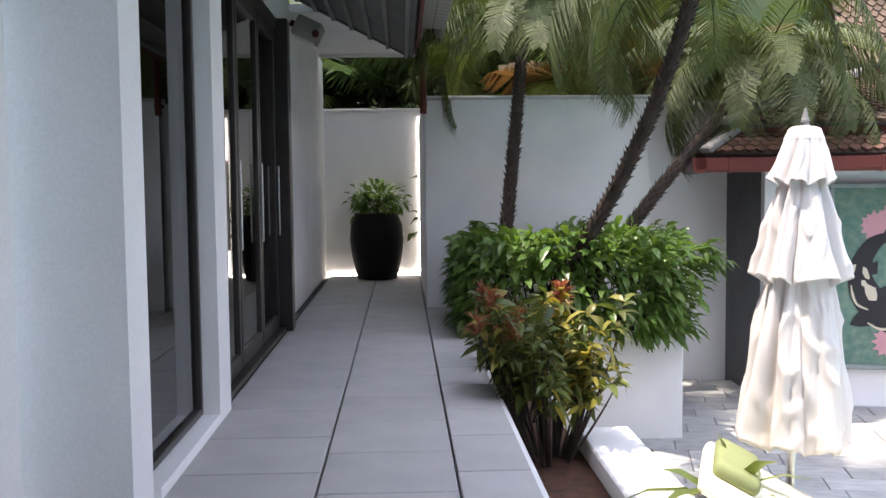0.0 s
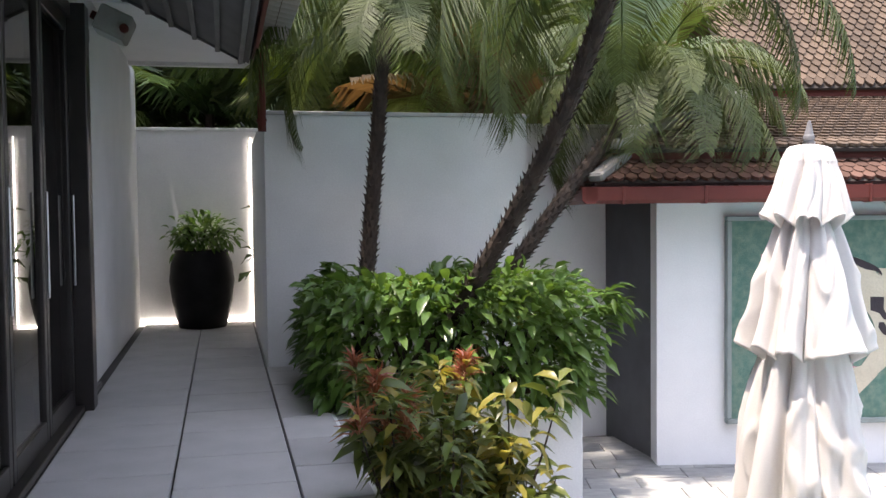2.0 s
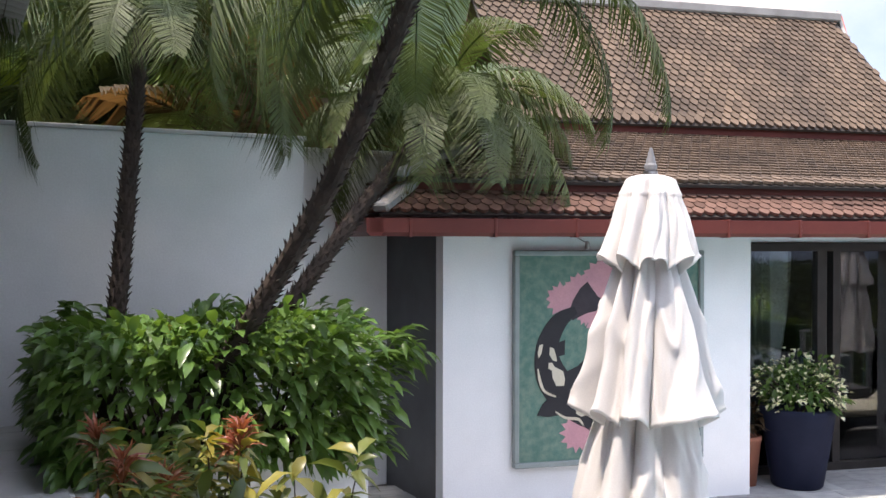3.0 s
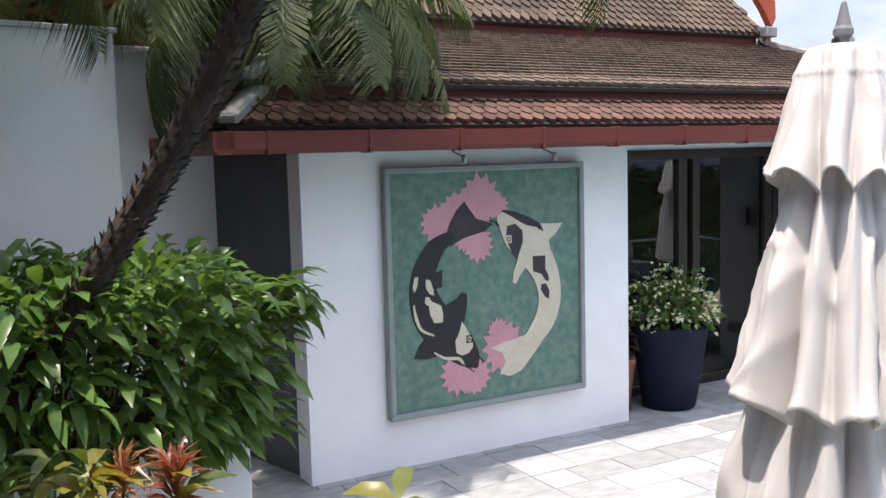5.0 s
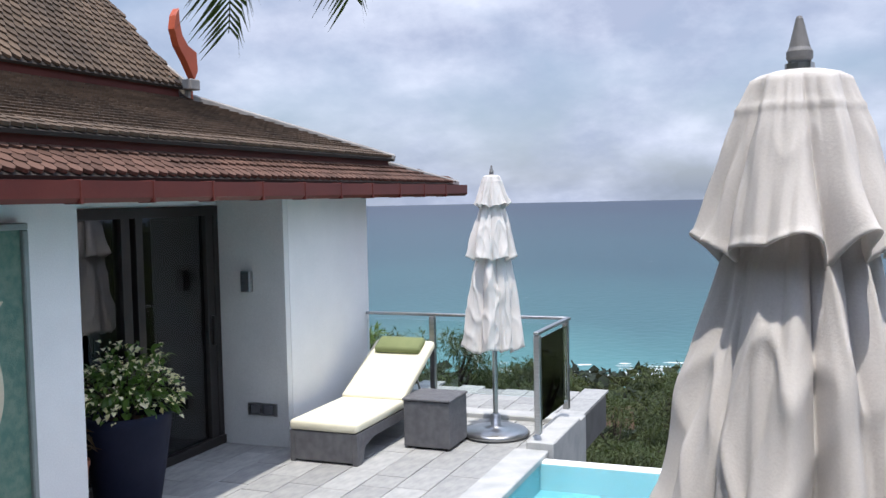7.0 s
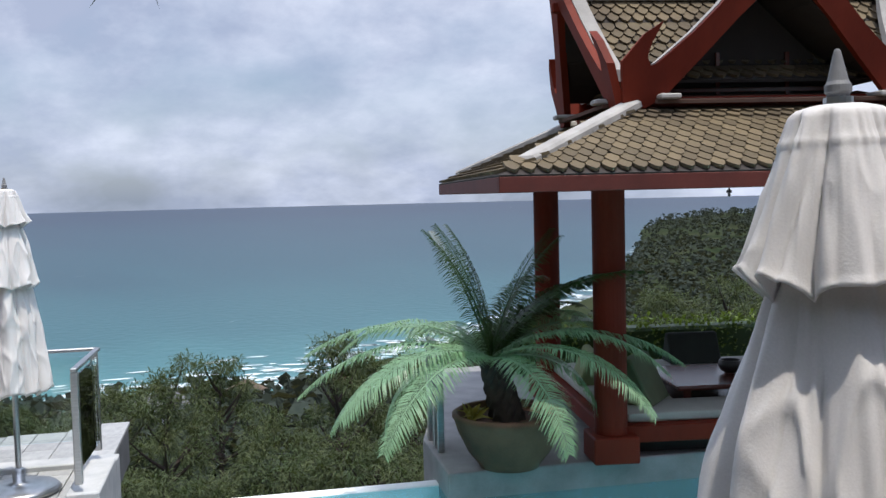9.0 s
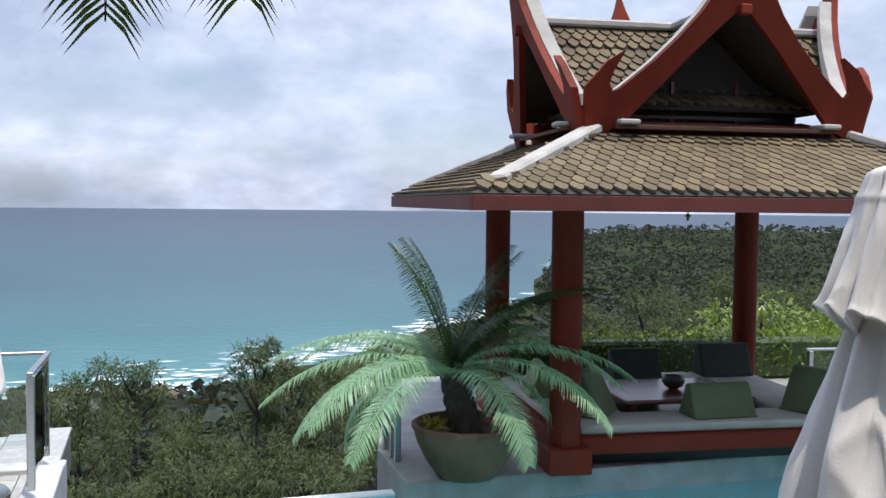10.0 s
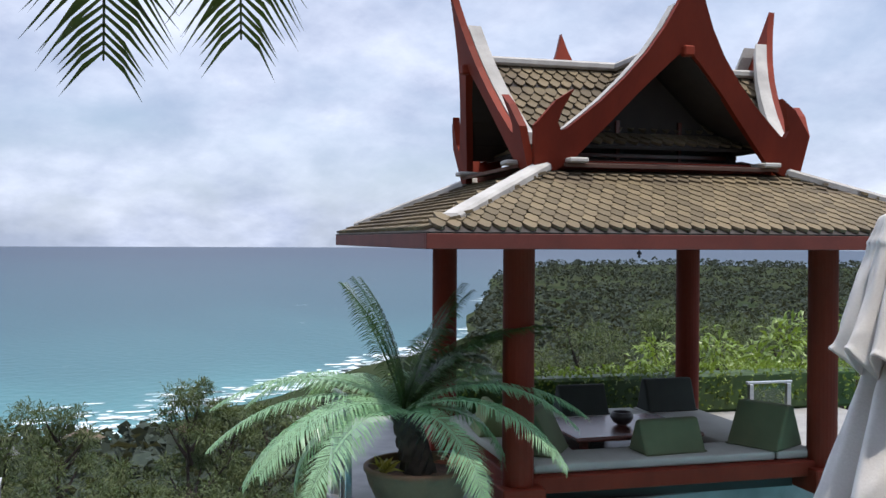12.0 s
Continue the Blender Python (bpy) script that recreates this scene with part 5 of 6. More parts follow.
# ---------------------------------------------------------------- pots
def potted(name, m, prof, material, label, plant, psize, pr, n, seed, bloom=0, zc=None):
    t = thing(name, m, label, "potted plant")
    part("pot", lathe(prof, 40), material, t, smooth=True)
    rim = max(z for r, z in prof)
    part("soil", lathe([(prof[-1][0] * 0.98, rim - 0.12), (prof[-1][0] * 0.98, rim - 0.10)], 24), M_SOIL, t)
    c = (0, 0, rim + pr[2] * 0.45)
    leaf_cloud("leaves", hull(n, c, pr, seed, 0.35), plant, t, psize, seed=seed, narrow=0.46, fine=True)
    for k in range(9):
        a = k * 0.7
        part("stem", tube(bend((0.03 * math.cos(a), 0.03 * math.sin(a), rim - 0.1), (pr[0] * 0.6 * math.cos(a), pr[1] * 0.6 * math.sin(a), rim + pr[2] * 0.7), 4, (0, 0, 0.05)), lambda f, q: 0.007, 6), M_TRUNK, t)
    if bloom:
        leaf_cloud("bloom", hull(bloom, c, [q * 1.05 for q in pr], seed + 9, 0.85), M_BLOOM, t, 0.05, "small white flowers", seed=seed, narrow=0.8, kind="stuff")
    return t


potted("black_pot_plant", pose(-0.38, 13.02, 0), [(0.22, 0), (0.27, 0.01), (0.34, 0.30), (0.37, 0.55), (0.35, 0.75), (0.30, 0.86), (0.31, 0.90), (0.27, 0.89), (0.26, 0.80)], M_BLACKPOT, "tall black glazed urn with a small leafy shrub", M_HEDGE, 0.11, (0.46, 0.46, 0.34), 520, 21)
potted("blue_pot_plant", HM @ pose(3.50, 0.18, F), [(0.22, 0), (0.235, 0.02), (0.29, 0.35), (0.335, 0.66), (0.345, 0.72), (0.33, 0.75), (0.30, 0.73), (0.28, 0.6)], M_BLUEPOT, "large dark blue glazed pot with a white-flowering shrub", M_HEDGE, 0.085, (0.56, 0.46, 0.36), 620, 22, bloom=330)
tp_ = thing("terracotta_pot", HM @ pose(3.06, 0.30, F), "slim terracotta pot with a dry plant beside the blue pot", "pot")
part("pot", lathe([(0.07, 0), (0.11, 0.42), (0.12, 0.43), (0.12, 0.47), (0.10, 0.47), (0.09, 0.3)], 24), M_TERRA, tp_, smooth=True)
leaf_cloud("leaves", hull(60, (0, 0, 0.6), (0.12, 0.12, 0.25), 31), M_DRY, tp_, 0.12, seed=31)

# cycad in a wide bowl on the deck
cy = thing("cycad_bowl", pose(7.58, 2.57, F + 0.17) @ Matrix.Scale(0.9, 4), "arching cycad in a wide weathered clay bowl", "potted plant")
part("bowl", lathe([(0.27, 0), (0.285, 0.03), (0.38, 0.15), (0.47, 0.34), (0.495, 0.43), (0.515, 0.46), (0.515, 0.49), (0.49, 0.505), (0.465, 0.49), (0.44, 0.40)], 48), M_BOWL, cy, smooth=True)
part("soil", lathe([(0.45, 0.37), (0.45, 0.41), (0.01, 0.43)], 30), M_SOIL, cy)
part("trunk", tube(bend((0.0, 0.0, 0.38), (0.06, 0.13, 0.98), 10, (0, 0, 0)), lambda f, a: 0.15 - 0.03 * f + 0.02 * math.sin(a * 7 + f * 30), 16), M_TRUNK, cy)
CY = [frond_mesh("frond", L, 66, 0.19, M_CYCAD, curl=c, vee=0.30, wid=0.0062, hang=0.40, seed=s) for L, c, s in ((1.90, 0.66, 1), (1.72, 0.78, 2), (1.40, 0.95, 3))]
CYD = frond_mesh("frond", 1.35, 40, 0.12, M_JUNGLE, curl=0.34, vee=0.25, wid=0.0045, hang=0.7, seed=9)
# fronds whose shade is put in by a darker leaf colour
CY_SHADE = frond_mesh("frond", 1.65, 60, 0.19, M_JUNGLE, curl=0.60, vee=0.4, wid=0.007, hang=0.4, seed=10)
rnd = random.Random(12)
HEAD = (0.06, 0.13, 0.98)
for az, el, k in ((52, 16, 0), (66, 26, 0), (80, 30, 1), (38, 10, 1), (96, 22, 1), (-112, 20, 0), (-128, 14, 1), (-170, 34, 2), (-92, 10, 1), (-70, 6, 1), (8, 14, 1), (-36, 14, 1), (114, 30, 1), (-146, 24, 1), (60, 36, 2), (-104, 34, 2)):
    share("frond", CY[k], cy, pose(*HEAD, rnd.uniform(-14, 14), el, az))
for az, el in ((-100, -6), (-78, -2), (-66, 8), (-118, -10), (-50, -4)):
    share("frond", CY_SHADE, cy, pose(*HEAD, 0, el, az), "frond with shade put into its dark green colour")
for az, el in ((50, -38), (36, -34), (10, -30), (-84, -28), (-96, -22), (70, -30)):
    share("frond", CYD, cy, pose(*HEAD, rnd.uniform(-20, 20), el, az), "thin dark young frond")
leaf_cloud("bromeliad", [((0.06, 0.34, 0.44), (math.cos(a), math.sin(a), 0.9)) for a in np.linspace(0, 6, 26)], M_CROTY, cy, 0.20, "yellow-green bromeliad", seed=5, narrow=0.2)
leaf_cloud("bromeliad", [((-0.10, -0.30, 0.44), (math.cos(a), math.sin(a), 0.9)) for a in np.linspace(0, 6, 26)], M_CROTR, cy, 0.20, "reddish bromeliad", seed=6, narrow=0.2)

# ---------------------------------------------------------------- terrace furniture
def lounger(m, label):
    t = thing("sun_lounger", m, label, "sun lounger", "sun loungers")
    prof = [(0.0, 0.0), (0.10, 0.0), (0.16, 0.14), (0.35, 0.19), (1.60, 0.19), (1.80, 0.14), (1.86, 0.0), (1.98, 0.0), (1.98, 0.28), (0.0, 0.28)]
    for y in (0.0, 0.62):
        part("side_frame", prism(prof, y, y + 0.05, "y", 0.004), M_WICKER, t)
    part("end_panel", box(0.0, 0.04, 0.05, 0.62, 0.02, 0.28, 0.006), M_WICKER, t)
    part("deck", box(0.04, 1.96, 0.05, 0.62, 0.22, 0.27, 0.004), M_WICKER, t)
    part("mattress", box(-0.01, 1.06, 0.0, 0.67, 0.285, 0.375, 0.03, seg=3), M_CREAM, t, smooth=True)
    part("backrest", box(0, 0.94, 0.04, 0.63, 0.0, 0.035, 0.006), M_WICKER, t, m=pose(1.04, 0, 0.28, 0, -27, 0))
    part("back_mattress", box(0, 0.96, 0.0, 0.67, 0.04, 0.13, 0.03, seg=3), M_CREAM, t, m=pose(1.04, 0, 0.28, 0, -27, 0), smooth=True)
    part("pillow", box(0.70, 0.93, 0.08, 0.59, 0.12, 0.20, 0.035, seg=3), M_OLIVE, t, "olive green head pillow", m=pose(1.04, 0, 0.28, 0, -27, 0), smooth=True)
    part("strut", rod((1.80, 0.15, 0.27), (1.62, 0.15, 0.57), 0.012, 8), M_STEEL, t)
    part("strut", rod((1.80, 0.52, 0.27), (1.62, 0.52, 0.57), 0.012, 8), M_STEEL, t)
    return t


lg = lounger(HM @ pose(5.0, -1.02, F), "grey wicker sun lounger with a cream mattress, back raised")
copy_thing(lg, pose(3.3, 4.35, F + 0.06, 0, 0, 160))
st = thing("side_table", HM @ pose(5.68, -1.62, F), "square grey wicker side table beside the lounger", "side table")
part("body", box(0, 0.46, 0, 0.46, 0.02, 0.45, 0.01), M_WICKER, st)
part("top", box(-0.01, 0.47, -0.01, 0.47, 0.45, 0.475, 0.008), M_WICKER, st)
for x in (0.03, 0.40):
    for y in (0.03, 0.40):
        part("foot", box(x, x + 0.03, y, y + 0.03, 0, 0.02), M_ALU, st)

# ---------------------------------------------------------------- glass balustrades
def rail(pts, m, label, posts, h=0.93, zb=F + 0.14):
    t = thing("glass_balustrade", m, label, "balustrade", "balustrades")
    for a, b in zip(pts, pts[1:]):
        a3, b3 = Vector((*a, zb + h)), Vector((*b, zb + h))
        d = (b3 - a3)
        q = Matrix.Translation(a3) @ d.to_track_quat("X", "Z").to_matrix().to_4x4()
        part("handrail", box(0, d.length, -0.025, 0.025, -0.015, 0.015, 0.005), M_STEEL, t, m=q)
        g = part("pane", box(0.06, d.length - 0.06, -0.005, 0.005, -h + 0.10, -0.06), M_RAILGLASS, t, m=q)
        g.visible_shadow = False
    for x, y in posts:
        part("post", box(x - 0.03, x + 0.03, y - 0.03, y + 0.03, zb, zb + h - 0.02, 0.005), M_STEEL, t)
    return t


rail([(7.08, 0.6), (7.08, -2.39), (5.98, -2.36)], HM, "steel and glass balustrade at the terrace edge", [(7.08, -2.36), (7.08, -0.9), (6.02, -2.36)])
rail([(5.93, -5.33), (6.42, -5.33)], HM, "steel and glass balustrade beside the cycad", [(5.97, -5.33), (6.13, -5.33), (6.38, -5.33)], zb=F + 0.17)
rail([(2.60, 1.75), (3.25, 1.75)], SM, "low steel handrail behind the pavilion", [(2.66, 1.75), (3.2, 1.75)], zb=F + 0.17, h=0.50)

# ---------------------------------------------------------------- garden pavilion
def pavilion():
    t = thing("pavilion", SM, "red-brown timber pavilion with a tiered tile roof and curled finials", "pavilion", kind="structure")
    D = F + 0.17
    W, L = 1.488, 1.25
    for x in (-W, W):
        for y in (-L, L):
            part("post", lathe([(0.135, D + 0.2), (0.135, 1.5)], 24), M_RED, t, m=pose(x, y, 0), smooth=False)
            part("plinth", box(x - 0.19, x + 0.19, y - 0.19, y + 0.19, D, D + 0.22, 0.012), M_RED, t)
    zs = -0.515
    for n, b in (("beam_front", (-W, W, -L - 0.06, -L + 0.06)), ("beam_back", (-W, W, L - 0.06, L + 0.06)), ("beam_side", (-W - 0.06, -W + 0.06, -L, L)), ("beam_side", (W - 0.06, W + 0.06, -L, L))):
        part(n, box(b[0], b[1], b[2], b[3], zs - 0.15, zs - 0.004, 0.01), M_RED, t)
    part("seat_board", box(-W, W, -L, L, zs - 0.10, zs - 0.02), M_WOOD, t)
    # near-black sheet closes the space under the seat
    part("apron", box(-W + 0.2, W - 0.2, -L + 0.16, -L + 0.2, D, zs - 0.16), M_UNDER_SHADE, t)
    # eave
    X, Y, z0, z1 = 2.55, 2.31, 1.425, 1.54
    for b in ((-X, X, -Y, -Y + 0.05), (-X, X, Y - 0.05, Y), (-X, -X + 0.05, -Y + 0.05, Y - 0.05), (X - 0.05, X, -Y + 0.05, Y - 0.05)):
        part("fascia", box(*b, z0, z1, 0.006), M_FASCIA, t)
    part("ceiling", box(-X + 0.05, X - 0.05, -Y + 0.05, Y - 0.05, z0 + 0.06, z0 + 0.09), M_WOOD, t)
    x1, y1, z2 = 1.20, 1.06, 2.10
    z1 += 0.01
    Q = [[(-X, -Y, z1), (X, -Y, z1), (x1, -y1, z2), (-x1, -y1, z2)], [(X, Y, z1), (-X, Y, z1), (-x1, y1, z2), (x1, y1, z2)],
         [(-X, Y, z1), (-X, -Y, z1), (-x1, -y1, z2), (-x1, y1, z2)], [(X, -Y, z1), (X, Y, z1), (x1, y1, z2), (x1, -y1, z2)]]
    for q in Q:
        part("underlay", slab(*q, 0.03), M_UNDER_SHADE, t)
    fld = tilefield(*Q[0], 0.115, 0.118, seed=1)
    lay_tiles(fld + tilefield(*Q[2], 0.115, 0.118, seed=2) + tilefield(*Q[3], 0.115, 0.118, seed=3), 0.115, 0.118, M_TILE_S, t, 290, 0.8)
    for sx in (-1, 1):
        for sy in (-1, 1):
            a, b = Vector((sx * (X - 0.22), sy * (Y - 0.2), z1 + 0.10)), Vector((sx * x1, sy * y1, z2 + 0.05))
            d = b - a
            m = Matrix.Translation(a) @ d.to_track_quat("X", "Z").to_matrix().to_4x4()
            part("hip_cap", box(0, d.length, -0.085, 0.085, -0.05, 0.035, 0.02), M_CAP, t, "pale mortar hip cap", m)
    # drum under the gables
    part("drum", box(-x1 + 0.02, x1 - 0.02, -y1 + 0.02, y1 - 0.02, z2 - 0.1, 2.20), M_RED, t)
    # crossing gables: concave slopes
    zr, zb = 3.22, 2.36
    def prof(f):
        return hw * f, zr - (zr - zb) * (1 - (1 - f) ** 1.28)
    for turn, hw, ov in ((0, 0.88, 1.32), (90, 1.06, 1.12)):
        rot = pose(0, 0, 0, 0, 0, turn)
        tiles = []
        for sgn in (-1, 1):
            for i in range(4):
                (ya, za), (yb, zb_) = prof(i / 4), prof((i + 1) / 4)
                fl = lambda q: ov + 0.22 * q
                q = [(-fl(1 - (i + 1) / 4), sgn * yb, zb_), (fl(1 - (i + 1) / 4), sgn * yb, zb_), (fl(1 - i / 4), sgn * ya, za), (-fl(1 - i / 4), sgn * ya, za)]
                part("underlay", slab(*q, 0.03), M_UNDER_SHADE, t, m=rot)
                tiles += [rot @ mm for mm in tilefield(*q, 0.12, 0.092, seed=10 + i)]
        lay_tiles(tiles, 0.12, 0.092, M_TILE_S, t, 0, 0.8)
        part("ridge_cap", box(-ov - 0.2, ov + 0.2, -0.09, 0.09, zr - 0.02, zr + 0.06, 0.02), M_CAP, t, "pale mortar ridge cap", rot)
    outer = [(0, 3.92), (0.055, 3.72), (0.12, 3.54), (0.21, 3.34), (0.34, 3.12), (0.50, 2.91), (0.68, 2.71), (0.84, 2.56), (0.95, 2.46), (1.00, 2.44), (1.03, 2.51), (1.0, 2.62), (0.92, 2.79),
             (1.06, 2.69), (1.15, 2.57), (1.22, 2.48), (1.19, 2.10), (1.02, 2.10)]
    inner = [(0.87, 2.20), (0.62, 2.49), (0.36, 2.80), (0.14, 3.04), (0.0, 3.18)]
    for turn, ov, wide in ((0, 1.10, 1.10), (90, 1.32, 0.90), (180, 1.18, 1.10), (270, 1.32, 0.90)):
        lean = Matrix.Identity(4)
        lean[1][2] = -0.24
        lean = Matrix.Translation((0, -ov, 2.12)) @ lean @ Matrix.Translation((0, 0, -2.12))
        rot = pose(0, 0, 0, 0, 0, turn)
        for sgn in (-1, 1):
            pts = [(sgn * a * wide, b) for a, b in outer + inner]
            bm = prism(pts, -0.035, 0.035, "y")
            bmesh.ops.transform(bm, matrix=lean, verts=bm.verts)
            part("bargeboard", bm, M_RED, t, "red curled bargeboard with a horn tip", rot)
            cap = [(sgn * a * wide, b + 0.012) for a, b in outer[2:10]] + [(sgn * a * wide, b - 0.09) for a, b in reversed(outer[2:10])]
            bm = prism(cap, 0.04, 0.17, "y")
            bmesh.ops.transform(bm, matrix=lean, verts=bm.verts)
            part("barge_cap", bm, M_CAP, t, "pale mortar verge cap", rot)
        e = ov - 0.45
        # shade inside the gable is put into this wall's near-black colour
        part("gable_wall", prism([(-0.95 * wide, 2.15), (0.95 * wide, 2.15), (0.0, 3.12)], -e, -e + 0.06, "y"), M_UNDER_SHADE, t, "recessed gable wall, its shade put into a near-black colour", rot)
        for x in (-0.32, 0.32):
            part("vent_frame", box(x - 0.02, x + 0.02, -e - 0.03, -e, 2.22, 2.62, 0.004), M_WOOD, t, m=rot)
        part("vent_rail", box(-0.8 * wide, 0.8 * wide, -e - 0.034, -e, 2.27, 2.31, 0.004), M_WOOD, t, m=rot)
        part("ledge", slab((-0.95 * wide, -ov - 0.10, 2.16), (0.95 * wide, -ov - 0.10, 2.16), (0.95 * wide, -e, 2.25), (-0.95 * wide, -e, 2.25), 0.03), M_TILE_RED, t, "small tiled ledge", rot)
        for x in (-0.86 * wide, 0.86 * wide):
            part("ledge_cap", box(x - 0.09, x + 0.09, -ov - 0.16, -ov + 0.12, 2.165, 2.21, 0.012), M_CAP, t, m=rot)
        part("ridge_end", box(-0.05, 0.05, -ov - 0.34, -ov - 0.25, 3.10, 3.19, 0.012), M_RED, t, m=rot)
    bell = thing("hanging_bell", SM @ pose(-0.88, -2.27, 1.425) @ Matrix.Scale(0.6, 4), "small dark bell hanging from the pavilion eave", "bell")
    part("body", lathe([(0.004, 0.0), (0.012, -0.02), (0.03, -0.035), (0.034, -0.06), (0.012, -0.065), (0.02, -0.09), (0.004, -0.11)], 14), M_ALU, bell)


pavilion()
zt = -0.517


def mattress(b, label):
    t = thing("seat_mattress", SM, label, "mattress", "pavilion mattresses")
    part("cover", box(*b, zt, zt + 0.08, 0.02, seg=2), M_SEAT, t, smooth=True)


mattress((-1.33, 1.02, -1.22, -0.72), "grey-green seat mattress along the pavilion front")
mattress((1.04, 1.46, -1.22, -0.72), "short grey-green seat mattress beside the front one")
mattress((-1.46, -0.76, -0.70, 1.2), "grey-green seat mattress along the pavilion side")
mattress((0.76, 1.46, -0.70, 1.2), "grey-green seat mattress along the pavilion side")
mattress((-0.74, 0.74, 0.46, 1.2), "grey-green seat mattress along the pavilion back")
lt = thing("low_table", SM @ pose(-0.05, -0.16, zt), "low dark red lacquered table with rounded corners", "low table")
part("top", box(-0.66, 0.66, -0.52, 0.52, 0.125, 0.17, 0.02, seg=2), M_WOOD, lt)
for x in (-0.55, 0.55):
    for y in (-0.42, 0.42):
        part("leg", box(x - 0.035, x + 0.035, y - 0.035, y + 0.035, 0, 0.125, 0.006), M_WOOD, lt)
bw = thing("dark_bowl", SM @ pose(-0.02, -0.17, zt + 0.17), "round dark bowl on the low table", "bowl")
part("body", lathe([(0.04, 0), (0.09, 0.03), (0.115, 0.08), (0.10, 0.13), (0.09, 0.13), (0.09, 0.08), (0.03, 0.03)], 24), M_ALU, bw, smooth=True)


def cushion(x, y, rz, material, label, w=0.52, h=0.30, d=0.34, z=0.08):
    t = thing("triangle_cushion", SM @ pose(x, y, zt + z, 0, 0, rz), label, "cushion", "triangle cushions")
    part("body", prism([(-d / 2, 0), (d / 2, 0), (d / 2 * 0.25, h), (-d / 2 * 0.15, h)], -w / 2, w / 2, "x", 0.022), material, t, smooth=False)
    part("piping", rod((-w / 2 - 0.004, -d / 2 + 0.01, 0.012), (w / 2 + 0.004, -d / 2 + 0.01, 0.012), 0.008, 6), material, t)


cushion(0.06, -0.96, 4, M_GREEN, "green triangular Thai cushion on the front mattress", w=0.62)
cushion(1.10, -0.92, -62, M_GREEN, "green triangular Thai cushion seen from its end", h=0.40, d=0.5)
cushion(-1.10, -0.70, 55, M_GREEN, "green triangular Thai cushion beside the front post", h=0.40, d=0.46)
cushion(-1.28, 0.20, 84, M_OLIVE, "pale green triangular cushion on the side mattress", h=0.32)
cushion(1.08, 0.98, 0, M_DKGREEN, "dark triangular cushion against the back", w=0.60, h=0.36)
cushion(0.02, 0.98, 0, M_DKGREEN, "dark triangular cushion against the back", w=0.56, h=0.32)

# paving of the terrace, piece by piece
rp = random.Random(31)
smesh = []
for w in (0.58, 0.42, 0.30):
    b = box(0.004, w - 0.004, 0.004, 0.292, -0.03, 0.0, 0.003)
    me = bpy.data.meshes.new("stone_tile"); b.to_mesh(me); b.free(); me.materials.append(M_STONE); smesh.append((w, me))
def course(y, xa, xb, piece):
    x = xa
    while x < xb:
        w, me = smesh[rp.randrange(3)]
        piece(me, pose(x, y, F + rp.uniform(-0.002, 0.002)))
        x += w
for k in range(9):
    course(-2.45 + 0.296 * k, 0.4, 8.3, lambda me, m: share("stone_tile", me, terrace, m))
VV, FF = [], []
def joined(me, m):
    j = len(VV)
    VV.extend(tuple(m @ v.co) for v in me.vertices)
    FF.extend(tuple(i + j for i in p.vertices) for p in me.polygons)
for k in range(12):
    course(-2.45 + 0.296 * k, -3.0, 0.4, joined)
for k in range(6, 12):
    course(-2.45 + 0.296 * k + 0.592, 0.4, 8.3, joined)
for k in range(1, 40):
    course(-2.45 - 0.296 * k, -3.0, 0.62, joined)
raw("stone_tiles", VV, FF, M_STONE, terrace, kind="stuff")

# ---------------------------------------------------------------- garden behind the walls
setting("garden_ground", box(-8, 3.3, 13.8, 30, -1.5, -0.2), M_SOIL, "dark soil of the garden behind the wall", "ground")
setting("garden_bed", box(0.42, 2.5, 10.1, 13.8, -1.5, -0.2), M_SOIL, "dark soil of the garden behind the wall", "ground")
bank = bmesh.new()
bmesh.ops.create_grid(bank, x_segments=30, y_segments=12, size=0.5, matrix=pose(-1, 19, 4.0, 62, 0, 0) @ Matrix.Diagonal((30, 15, 1, 1)))
for v in bank.verts:
    v.co += Vector((0, noise.noise(v.co * 0.4) * 1.2, noise.noise(v.co * 0.3 + Vector((5, 0, 0))) * 0.8))
setting("hill_bank", bank, M_JUNGLE, "steep dark overgrown bank behind the garden", "bank", smooth=True)
JF = [frond_mesh("frond", 2.4, 34, 0.55, mm, curl=c, vee=0.3, wid=0.026, hang=0.5, seed=s) for mm, c, s in ((M_JUNGLE, 0.9, 1), (M_PALM, 0.8, 2), (M_DRY, 0.6, 3), (M_TREEB, 1.0, 4))]


def garden_palm(x, y, z, n, kinds, seed, label, lo=12, hi=80):
    r = random.Random(seed)
    t = thing("garden_palm", pose(x, y, -0.2), label, "palm tree", "garden palms")
    part("trunk", tube([(0, 0, 0), (0.05, 0, z * 0.5), (0.02, 0.03, z + 0.25)], lambda f, a: 0.10 - 0.03 * f, 10), M_TRUNK, t)
    for k in range(n):
        share("frond", JF[kinds[k % len(kinds)]], t, pose(0, 0, z + 0.2, r.uniform(-25, 25), -r.uniform(lo, hi) + 15, k * 137.5 + r.uniform(-20, 20)))


